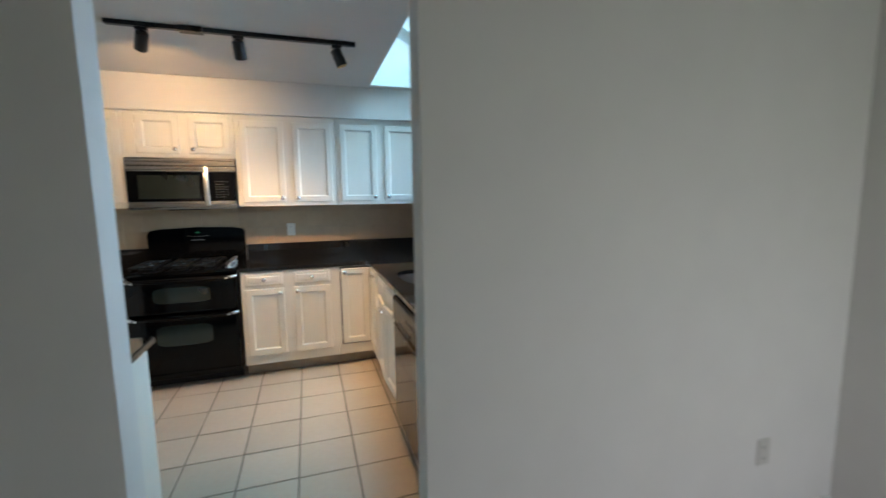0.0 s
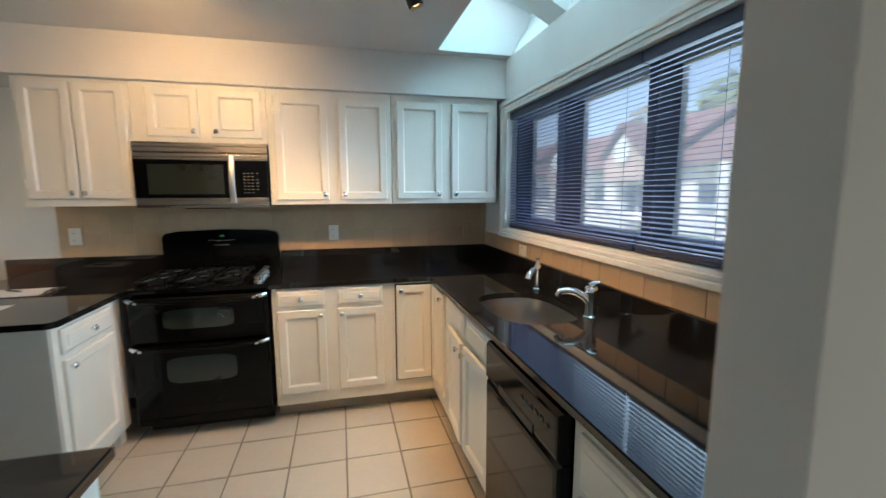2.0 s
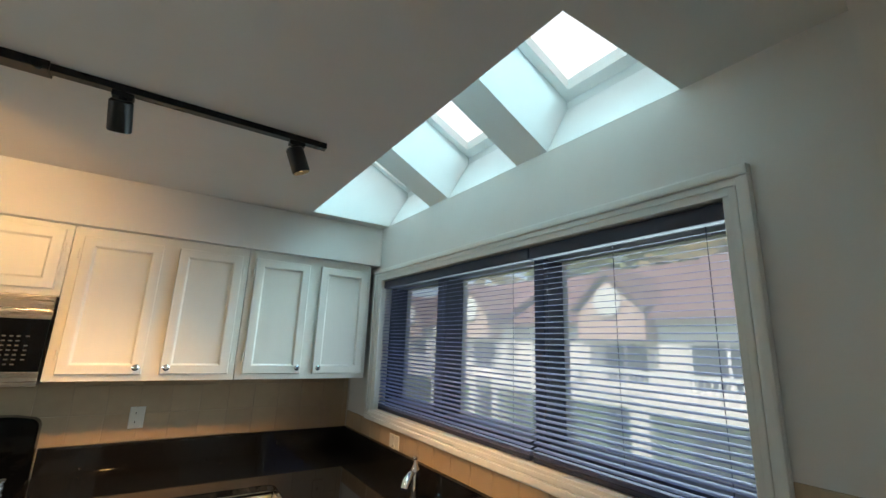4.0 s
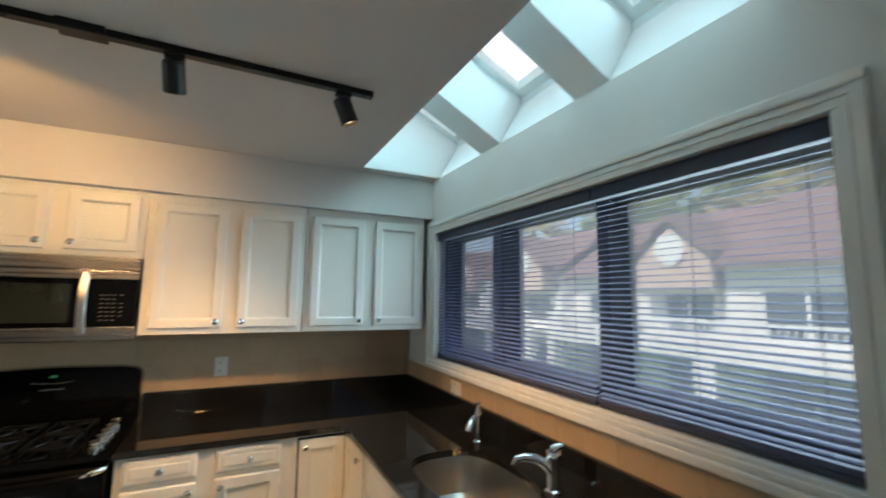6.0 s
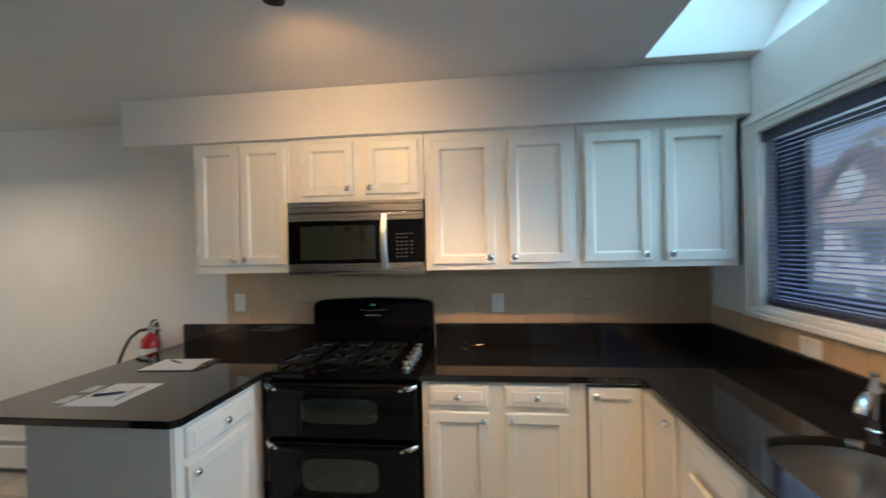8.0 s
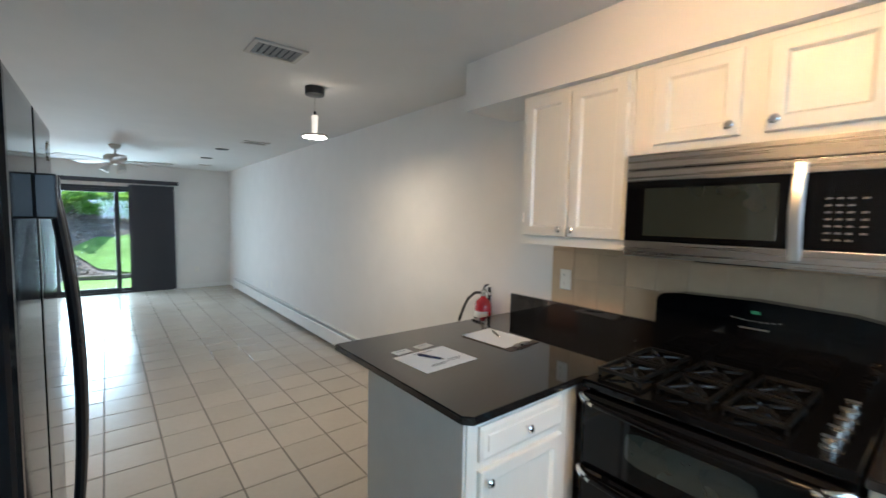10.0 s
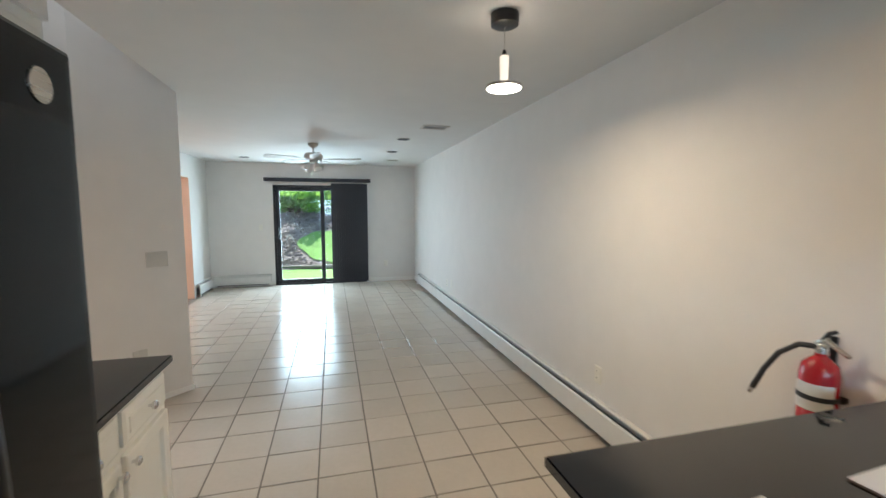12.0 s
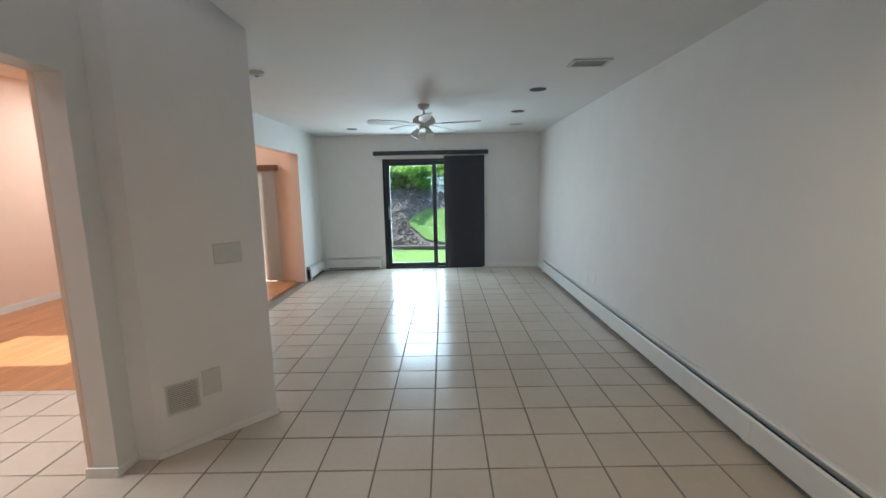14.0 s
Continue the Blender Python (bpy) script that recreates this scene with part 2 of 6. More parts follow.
HEATER = material("heater_enamel", (0.74, 0.73, 0.70), 0.42, vary=0.06, grain=10)
RED = material("red_enamel", (0.43, 0.016, 0.024), 0.25, vary=0.15, grain=10, coat=0.3)
LABEL = material("white_label", (0.72, 0.70, 0.66), 0.5, vary=0.06)
RUBBER = material("black_rubber", (0.02, 0.02, 0.02), 0.6, vary=0.2)
PAPER = material("white_paper", (0.84, 0.84, 0.85), 0.7, vary=0.03)
INK = material("grey_ink", (0.22, 0.22, 0.25), 0.7, vary=0.2, grain=300)
CARD = material("cream_card", (0.74, 0.72, 0.66), 0.6, vary=0.05)
BOARD = material("brown_hardboard", (0.08, 0.05, 0.035), 0.5, vary=0.3, grain=60)
PEN_BLUE = material("navy_pen_plastic", (0.02, 0.025, 0.06), 0.25, vary=0.1)
FANWHITE = material("fan_white", (0.52, 0.48, 0.43), 0.5, vary=0.08, grain=12)
FABRIC = material("black_fabric", (0.010, 0.010, 0.011), 0.85, vary=0.4, grain=90, bump=0.5, bump_scale=200)
ACRYLIC = glowing("lit_acrylic", (1.0, 0.86, 0.68), 0.3)
LED = glowing("lit_disc", (1.0, 0.93, 0.80), 6.0)
LENS = glowing("lit_lamp_lens", (1.0, 0.72, 0.38), 1.6)
CLOCK = glowing("green_clock_digits", (0.02, 0.12, 0.05), 0.25)
FROST = material("frosted_glass_shade", (0.72, 0.73, 0.71), 0.6, vary=0.05)
BROWN = material("brown_wood_trim", (0.16, 0.08, 0.045), 0.4, vary=0.3, grain=20, stretch=(8, 8, 0.6))
VWHITE = material("white_vertical_blind", (0.78, 0.77, 0.74), 0.6, vary=0.05, stretch=(8, 8, 0.2))
sn, sl = VWHITE.node_tree.nodes, VWHITE.node_tree.links
tr, ms = sn.new("ShaderNodeBsdfTranslucent"), sn.new("ShaderNodeMixShader")
tr.inputs["Color"].default_value = (0.85, 0.84, 0.82, 1)
ms.inputs[0].default_value = 0.5
sl.new(sn["Principled BSDF"].outputs[0], ms.inputs[1])
sl.new(tr.outputs[0], ms.inputs[2])
sl.new(ms.outputs[0], sn["Material Output"].inputs["Surface"])

# ---------------------------------------------------------------- building helpers


def link_mesh(name, bm, mat, parent=None, label="", smooth=False):
    bmesh.ops.recalc_face_normals(bm, faces=bm.faces)
    me = bpy.data.meshes.new(name)
    bm.to_mesh(me)
    bm.free()
    for m in (mat if isinstance(mat, (list, tuple)) else (mat,)):
        me.materials.append(m)
    if smooth:
        me.shade_smooth()
        me.set_sharp_from_angle(angle=radians(38))
    ob = new(name, me)
    ob.parent = parent
    if label:
        ob["label"] = label
    return ob


def part(name, bm, mat, parent, label="", smooth=False):
    return link_mesh(name, bm, mat, parent, label, smooth)


def thing(name, place, label, category, group="", rz=0.0):
    ob = new(name)
    ob.empty_display_size = 0.05
    ob.matrix_basis = pose(*place, 0, 0, rz)
    return tagged(ob, label, category, group)


def box(bm, x0, x1, y0, y1, z0, z1, bevel=0.0):
    made = bmesh.ops.create_cube(bm, size=1.0, matrix=Matrix.Translation(((x0 + x1) / 2, (y0 + y1) / 2, (z0 + z1) / 2))
                                 @ Matrix.Diagonal((abs(x1 - x0), abs(y1 - y0), abs(z1 - z0), 1)))
    if bevel:
        edges = {ed for v in made["verts"] for ed in v.link_edges}
        bmesh.ops.bevel(bm, geom=list(edges), offset=bevel, segments=2, affect="EDGES", profile=0.6)
    return bm


def boxed(name, dims, mat, parent, bevel=0.0, label=""):
    return part(name, box(bmesh.new(), *dims, bevel), mat, parent, label)


def tube(bm, points, radii, seg=12, caps=True):
    """A round tube through points; radii is one number or one for each point."""
    pts = [Vector(p) for p in points]
    rs = radii if isinstance(radii, (list, tuple)) else [radii] * len(pts)
    rings, side = [], None
    for i, p in enumerate(pts):
        d = (pts[min(i + 1, len(pts) - 1)] - pts[max(i - 1, 0)]).normalized()
        if side is None:
            side = d.orthogonal().normalized()
        side = (side - d * side.dot(d)).normalized()
        up = d.cross(side)
        rings.append([bm.verts.new(p + (side * math.cos(k * math.tau / seg) + up * math.sin(k * math.tau / seg)) * rs[i]) for k in range(seg)])
    for a_, b_ in zip(rings, rings[1:]):
        for k in range(seg):
            bm.faces.new((a_[k], a_[(k + 1) % seg], b_[(k + 1) % seg], b_[k]))
    if caps:
        bm.faces.new(rings[0][::-1])
        bm.faces.new(rings[-1])
    return bm


def lathe(bm, profile, centre=(0, 0, 0), seg=24):
    """Turns (radius, height) pairs about an upright axis."""
    rings = [[bm.verts.new((centre[0] + r * math.cos(k * math.tau / seg), centre[1] + r * math.sin(k * math.tau / seg), centre[2] + z)) for k in range(seg)]
             for r, z in profile]
    for a_, b_ in zip(rings, rings[1:]):
        for k in range(seg):
            bm.faces.new((a_[k], a_[(k + 1) % seg], b_[(k + 1) % seg], b_[k]))
    bm.faces.new(rings[0][::-1])
    bm.faces.new(rings[-1])
    return bm


def nested(bm, x0, x1, z0, z1, steps, back):
    """A panel that faces -y: nested rectangles (inset, y) from the rim inwards, closed at the back."""
    def ring(inset, y):
        return [bm.verts.new(v) for v in ((x0 + inset, y, z0 + inset), (x1 - inset, y, z0 + inset), (x1 - inset, y, z1 - inset), (x0 + inset, y, z1 - inset))]
    rings = [ring(0, back)] + [ring(*s) for s in steps]
    for a_, b_ in zip(rings, rings[1:]):
        for k in range(4):
            bm.faces.new((a_[k], a_[(k + 1) % 4], b_[(k + 1) % 4], b_[k]))
    bm.faces.new(rings[0][::-1])
    bm.faces.new(rings[-1])
    return bm


def prism(bm, outline, axis, lo, hi):
    """An outline of two coordinates pushed along an axis ('x', 'y' or 'z')."""
    def at(p, h):
        return {"x": (h, p[0], p[1]), "y": (p[0], h, p[1]), "z": (p[0], p[1], h)}[axis]
    a_ = [bm.verts.new(at(p, lo)) for p in outline]
    b_ = [bm.verts.new(at(p, hi)) for p in outline]
    n = len(outline)
    for k in range(n):
        bm.faces.new((a_[k], a_[(k + 1) % n], b_[(k + 1) % n], b_[k]))
    bm.faces.new(a_[::-1])
    bm.faces.new(b_)
    return bm


def rects(u0, u1, v0, v1, holes):
    """The rectangles left of u0..u1, v0..v1 once the holes are cut out."""
    us = sorted({u0, u1, *[min(max(h, u0), u1) for q in holes for h in q[:2]]})
    out = []
    for a_, b_ in zip(us, us[1:]):
        mid = (a_ + b_) / 2
        cuts = sorted((q[2], q[3]) for q in holes if q[0] < mid < q[1])
        lo = v0
        for c0, c1 in cuts:
            if c0 > lo:
                out.append((a_, b_, lo, c0))
            lo = max(lo, c1)
        if lo < v1:
            out.append((a_, b_, lo, v1))
    return out


def wall_along_x(name, y0, y1, x0, x1, z0, z1, holes=(), mat=WALL):
    bm = bmesh.new()
    for a_, b_, c, d in rects(x0, x1, z0, z1, holes):
        box(bm, a_, b_, y0, y1, c, d)
    return tagged(link_mesh(name, bm, mat), kind="structure")


def wall_along_y(name, x0, x1, y0, y1, z0, z1, holes=(), mat=WALL):
    bm = bmesh.new()
    for a_, b_, c, d in rects(y0, y1, z0, z1, holes):
        box(bm, x0, x1, a_, b_, c, d)
    return tagged(link_mesh(name, bm, mat), kind="structure")


def slab(name, z0, z1, x0, x1, y0, y1, holes=(), mat=CEIL):
    bm = bmesh.new()
    for a_, b_, c, d in rects(x0, x1, y0, y1, holes):
        box(bm, a_, b_, c, d, z0, z1)
    return tagged(link_mesh(name, bm, mat), kind="structure")


# ---------------------------------------------------------------- the large structure
Z = 2.42          # ceiling
NORTH, EAST, SOUTH, WEST = 4.52, 1.38, 1.53, -10.03

wall_along_x("wall_north", NORTH, NORTH + 0.12, WEST - 0.12, EAST + 0.16, -0.1, Z + 0.1)
WIN = (1.95, 4.065, 1.215, 2.045)
wall_along_y("wall_east", EAST, EAST + 0.16, SOUTH, NORTH, -0.1, Z, [WIN])
# the wall between kitchen and hall, with the doorway that the walk enters by
wall_along_x("wall_south_kitchen", 1.425, SOUTH, -3.32, -0.176, -0.1, Z + 0.1)
wall_along_x("wall_south_kitchen_east", 1.425, SOUTH, -0.176, 2.62, -0.1, Z + 0.1, [(-0.176, 0.59, -0.1, 2.06)])
wall_along_y("wall_hall_east", 2.5, 2.62, -1.5, 1.425, -0.1, Z + 0.1)
wall_along_x("wall_hall_south", -1.62, -1.5, -1.0, 2.62, -0.1, Z + 0.1, [(1.2, 2.0, 0.15, 1.85)])
wall_along_y("wall_hall_west", -1.12, -1.0, -1.62, 1.425, -0.1, Z + 0.1)
slab("ceiling_hall", Z + 0.003, Z + 0.1, -1.12, 2.62, -1.62, 1.424)
# the recess west of the kitchen, its wide opening, and the slanting wall
wall_along_y("wall_recess_east", -3.44, -3.31, 0.92, 1.43, -0.1, 3.3)
wall_along_x("wall_recess_south", 0.92, 1.05, -4.62, -3.44, -0.1, 3.3, [(-4.365, -3.442, -0.1, 2.045)])
bm = bmesh.new()
prism(bm, [(-4.97, 1.647), (-4.505, 1.172), (-4.505, 1.05), (-4.62, 1.05), (-4.62, 0.92), (-5.15, 0.92), (-5.15, 1.50), (-5.09, 1.53)], "z", -0.1, 3.3)
tagged(link_mesh("wall_slanting", bm, WALL), kind="structure")
wall_along_y("wall_chase_west", -5.15, -5.03, 0.4, 0.92, -0.1, Z + 0.1)
wall_along_x("wall_recess_top", 1.649, 1.73, -5.15, -3.2, Z + 0.1, 3.3)
slab("ceiling_recess", 3.3, 3.4, -5.15, -3.2, 0.92, 1.73, [(-4.35, -3.55, 1.15, 1.5)])
# unseen pane added to cover the hole above the recess fill light
rs = tagged(new("window_recess_skylight"), "small white pane added over the recess", "skylight", "", "structure")
link_mesh("pane", box(bmesh.new(), -4.4, -3.5, 1.1, 1.55, 3.402, 3.41), SKYGLASS, rs)
# living room
wall_along_x("wall_south_living", 0.40, 0.52, WEST - 0.12, -5.15, -0.1, Z + 0.1, [(-9.02, -6.0, -0.1, 2.04)])
wall_along_y("wall_west", WEST - 0.12, WEST, 0.52, NORTH, -0.1, Z + 0.1, [(1.69, 3.49, 0.0, 2.0)])
SKY_HOLE = (0.850, EAST, 2.029, 4.036)
slab("ceiling", Z, Z + 0.1, WEST - 0.12, EAST, 0.40, NORTH, [SKY_HOLE, (-4.97, -3.32, 0.40, 1.647), (-3.32, EAST, 0.40, 1.375)])
# family room beyond the openings
wall_along_x("wall_family_south", -2.92, -2.8, -9.27, -2.0, -0.1, 3.2, mat=SALMON)
wall_along_y("wall_family_west", -9.27, -9.15, -2.8, 0.40, -0.1, 3.2, [(-1.75, 0.05, 0.0, 1.80)], mat=SALMON)
wall_along_y("wall_family_east", -2.12, -2.0, -2.8, 0.92, -0.1, 3.2, mat=SALMON)
wall_along_x("wall_family_north", 0.37, 0.397, -9.15, -5.15, -0.1, 3.2, [(-9.02, -6.0, -0.1, 2.04)], mat=SALMON)
wall_along_x("wall_family_north_east", 0.89, 0.917, -5.15, -2.0, -0.1, 3.2, [(-4.365, -3.442, -0.1, 2.045)], mat=SALMON)
slab("ceiling_family", 3.0, 3.1, -9.27, -2.0, -2.92, 0.917, [(-9.0, -8.15, -2.05, -0.9), (-4.75, -3.85, -0.5, 0.3)], mat=SALMON)
# pane added above the foyer fill light; the roof shuts out the sky
fs_ = tagged(new("window_foyer_skylight"), "white pane added over the foyer floor", "skylight", "", "structure")
link_mesh("pane", box(bmesh.new(), -4.8, -3.8, -0.55, 0.35, 3.102, 3.11), SKYGLASS, fs_)

for n_, d_ in (("jamb", (-9.0195, -9.016, 0.372, 0.517, 0.0, 2.0365)), ("head", (-9.016, -6.0, 0.372, 0.517, 2.0365, 2.0395))):
    tagged(link_mesh("trim_opening_" + n_, box(bmesh.new(), *d_), SALMON), kind="structure")

# soffits over the wall cabinets
tagged(link_mesh("soffit_north", box(bmesh.new(), -2.035, EAST - 0.002, 4.12, NORTH - 0.002, 2.15, Z - 0.002), WALL), kind="structure")
tagged(link_mesh("soffit_south", box(bmesh.new(), -2.97, -0.355, SOUTH + 0.002, 1.875, 2.15, Z - 0.002), WALL), kind="structure")

# skylight well: sloping roof, boxed rafters, panes


def roof_z(x):
    return 2.74 - 0.47 * (x - 1.53)


bm = bmesh.new()
box(bm, 0.80, 0.853, 2.035, 4.03, Z + 0.001, roof_z(0.8) + 0.1)
prism(bm, [(0.80, Z + 0.001), (1.60, Z + 0.001), (1.60, roof_z(1.6) + 0.1), (0.80, roof_z(0.8) + 0.1)], "y", 4.033, 4.10)
prism(bm, [(0.80, Z + 0.001), (1.60, Z + 0.001), (1.60, roof_z(1.6) + 0.1), (0.80, roof_z(0.8) + 0.1)], "y", 1.965, 2.032)
prism(bm, [(EAST, Z + 0.001), (1.515, 2.66), (1.515, roof_z(1.515) + 0.03), (1.60, roof_z(1.6) + 0.03), (1.60, Z + 0.001)], "y", 2.035, 4.03)
tagged(link_mesh("skylight_well", bm, SHAFT), kind="structure")
for lo, hi in ((3.295, 3.487), (2.572, 2.751)):
    bm = bmesh.new()
    prism(bm, [(EAST - 0.002, Z + 0.002), (0.857, Z + 0.275), (0.857, roof_z(0.857)), (1.513, roof_z(1.513)), (1.513, 2.665)], "y", lo, hi)
    tagged(link_mesh("skylight_rafter", bm, SHAFT), kind="structure")
for n, (lo, hi) in enumerate(((2.035, 2.572), (2.751, 3.295), (3.487, 4.03))):
    w = tagged(new("window_skylight_%d" % (n + 1)), "white framed fixed skylight pane in the sloping roof", "skylight", "kitchen skylights", "structure")
    frame_bm, pane_bm = bmesh.new(), bmesh.new()
    F = 0.045
    for (xa, xb, ya, yb) in ((0.86, 1.513, lo + 0.002, lo + F), (0.86, 1.513, hi - F, hi - 0.002), (1.513 - F, 1.513, lo + F, hi - F), (0.86, 0.86 + F, lo + F, hi - F)):
        prism(frame_bm, [(xa, roof_z(xa) - 0.05), (xb, roof_z(xb) - 0.05), (xb, roof_z(xb) + 0.03), (xa, roof_z(xa) + 0.03)], "y", ya, yb)
    prism(pane_bm, [(0.87, roof_z(0.87)), (1.505, roof_z(1.505)), (1.505, roof_z(1.505) + 0.006), (0.87, roof_z(0.87) + 0.006)], "y", lo + 0.02, hi - 0.02)
    part("frame", frame_bm, SHAFT, w)
    part("pane", pane_bm, SKYGLASS, w)
# the roof round the skylights and over the house
bm = bmesh.new()
RIDGE, EAVE = (-4.3, 5.2), (-10.6, 2.8)


def west_roof(x):
    return RIDGE[1] + (x - RIDGE[0]) * (RIDGE[1] - EAVE[1]) / (RIDGE[0] - EAVE[0])


prism(bm, [(0.80, roof_z(0.8) + 0.1), (0.80, roof_z(0.8) + 0.2), (-4.3, 5.3), (-4.3, 5.2)], "y", -3.3, 5.2)
for xa, xb, ya, yb in ((-10.6, -9.6, -3.3, 5.2), (-8.4, -4.3, -3.3, 5.2), (-9.6, -8.4, -3.3, -2.25), (-9.6, -8.4, -0.8, 5.2)):
    prism(bm, [(xa, west_roof(xa)), (xb, west_roof(xb)), (xb, west_roof(xb) + 0.1), (xa, west_roof(xa) + 0.1)], "y", ya, yb)
for lo, hi in ((-3.3, 2.035), (4.03, 5.2)):
    prism(bm, [(0.80, roof_z(0.8) + 0.1), (2.0, roof_z(2.0) + 0.1), (2.0, roof_z(2.0) + 0.2), (0.80, roof_z(0.8) + 0.2)], "y", lo, hi)
ROOF = material("roof_shingles", (0.10, 0.075, 0.065), 0.9, vary=0.3, grain=8)
tagged(link_mesh("roof", bm, ROOF), kind="structure")
# unseen slab added to keep the sun out of the garden door
tagged(link_mesh("added_overhang", box(bmesh.new(), -12.05, -10.16, 0.6, 4.6, 2.36, 2.5), ROOF), kind="structure")

# kitchen window: dark frames, panes, white trim
win = tagged(new("window_1"), "wide three-part window with dark frames and white trim", "window", "", "structure")
XO = EAST + 0.185
bm = bmesh.new()
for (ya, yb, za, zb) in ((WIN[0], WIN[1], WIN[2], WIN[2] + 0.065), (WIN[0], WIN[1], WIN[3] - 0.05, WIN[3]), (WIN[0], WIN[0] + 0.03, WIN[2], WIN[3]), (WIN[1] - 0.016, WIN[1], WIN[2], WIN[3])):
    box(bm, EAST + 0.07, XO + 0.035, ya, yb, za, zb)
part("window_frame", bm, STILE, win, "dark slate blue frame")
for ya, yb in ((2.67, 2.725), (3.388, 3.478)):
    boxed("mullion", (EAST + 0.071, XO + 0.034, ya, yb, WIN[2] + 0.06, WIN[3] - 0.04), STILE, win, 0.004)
for (ya, yb, m) in ((1.975, 2.675, HAZY), (2.72, 3.393, HAZY), (3.473, 4.055, SCREEN)):
    boxed("pane", (XO, XO + 0.006, ya, yb, WIN[2] + 0.06, WIN[3] - 0.045), m, win).visible_shadow = False
bm = bmesh.new()
for (ya, yb, za, zb) in ((WIN[0] - 0.07, WIN[1] + 0.10, WIN[2] - 0.065, WIN[2]), (WIN[0] - 0.07, WIN[1] + 0.10, WIN[3], WIN[3] + 0.075),
                         (WIN[0] - 0.07, WIN[0], WIN[2], WIN[3]), (WIN[1], WIN[1] + 0.10, WIN[2], WIN[3])):
    flat = zb - za < yb - ya
    box(bm, EAST - 0.012, EAST - 0.0005, ya, yb, za, zb, 0.003)
    if flat:
        top = za if za < 1.5 else zb
        sg = 1 if za < 1.5 else -1
        box(bm, EAST - 0.028, EAST - 0.011, ya, yb, min(top, top + sg * 0.03), max(top, top + sg * 0.03), 0.007)
        box(bm, EAST - 0.019, EAST - 0.011, ya, yb, min(top + sg * 0.033, top + sg * 0.052), max(top + sg * 0.033, top + sg * 0.052), 0.004)
    else:
        oy = ya if ya < 3 else yb
        sg = 1 if ya < 3 else -1
        box(bm, EAST - 0.028, EAST - 0.011, min(oy, oy + sg * 0.03), max(oy, oy + sg * 0.03), WIN[2] - 0.034, WIN[3] + 0.044, 0.007)
        box(bm, EAST - 0.019, EAST - 0.011, min(oy + sg * 0.033, oy + sg * 0.052), max(oy + sg * 0.033, oy + sg * 0.052), WIN[2] - 0.011, WIN[3] + 0.021, 0.004)
part("window_trim", bm, TRIM, win, "white moulded casing")

# sliding garden door
sd = tagged(new("door_1"), "black framed sliding glass door to the garden", "door", "", "structure")
XD = WEST - 0.07


def sash(parent, x, ya, yb, z0, z1, w=0.055):
    bm_ = bmesh.new()
    for d in ((ya, yb, z0, z0 + w), (ya, yb, z1 - w, z1), (ya, ya + w, z0 + w, z1 - w), (yb - w, yb, z0 + w, z1 - w)):
        box(bm_, x - 0.018, x + 0.018, *d, 0.003)
    ob = part("sash", bm_, DARKFRAME, parent)
    pane = boxed("pane", (x - 0.003, x + 0.003, ya + w, yb - w, z0 + w, z1 - w), CLEAR, ob)
    pane.visible_shadow = False
    return ob


bm = bmesh.new()
for d in ((1.69, 3.49, 1.955, 2.0), (1.69, 1.735, 0.0, 2.0), (3.445, 3.49, 0.0, 2.0), (1.69, 3.49, -0.02, 0.03)):
    box(bm, WEST - 0.12, WEST + 0.006, *d, 0.003)
part("frame", bm, DARKFRAME, sd)
left = sash(sd, XD + 0.025, 1.735, 2.66, 0.03, 1.955, 0.075)
sash(sd, XD - 0.025, 2.585, 3.445, 0.03, 1.955)
part("handle", tube(bmesh.new(), [(XD + 0.05, 1.775, 0.92), (XD + 0.09, 1.775, 0.95), (XD + 0.09, 1.775, 1.13), (XD + 0.05, 1.775, 1.16)], 0.012, 8), BLACK_MATT, left, smooth=True)

# ---------------------------------------------------------------- ground outside
GRASS = material("lawn", (0.19, 0.40, 0.08), 0.9, vary=0.4, grain=3, bump=0.4, bump_scale=60)
MULCH = material("wood_chip_mulch", (0.29, 0.25, 0.23), 0.95, vary=0.6, grain=16, bump=0.8, bump_scale=40)
ASPHALT = material("asphalt", (0.06, 0.06, 0.063), 0.9, vary=0.2, grain=3, bump=0.3)
LEAF = material("shrub_leaf", (0.17, 0.37, 0.08), 0.55, vary=0.4, grain=4)
LEAF2 = material("tree_leaf", (0.17, 0.22, 0.06), 0.6, vary=0.4, grain=0.5)
LEAF3 = material("autumn_leaf", (0.26, 0.20, 0.07), 0.6, vary=0.4, grain=0.5)
ln, ll = LEAF.node_tree.nodes, LEAF.node_tree.links
tr, ms = ln.new("ShaderNodeBsdfTranslucent"), ln.new("ShaderNodeMixShader")
tr.inputs["Color"].default_value = (0.35, 0.62, 0.10, 1)
ms.inputs[0].default_value = 0.45
ll.new(ln["Principled BSDF"].outputs[0], ms.inputs[1])
ll.new(tr.outputs[0], ms.inputs[2])
ll.new(ms.outputs[0], ln["Material Output"].inputs["Surface"])
BARK = material("bark", (0.10, 0.07, 0.05), 0.9, vary=0.4, grain=10, bump=0.6)
rng = random.Random(7)


def ground_z(x, y):
    """Level at the house, a bank rising behind the garden door, falling a little to the street."""
    z = -0.16
    if x < -13.2:
        z += min(-13.2 - x, 11.0) * 0.42 + 0.25 * noise.noise(Vector((x * 0.4, y * 0.4, 0)))
    if x > 3:
        z -= min(x - 3, 6) * 0.44
    return z


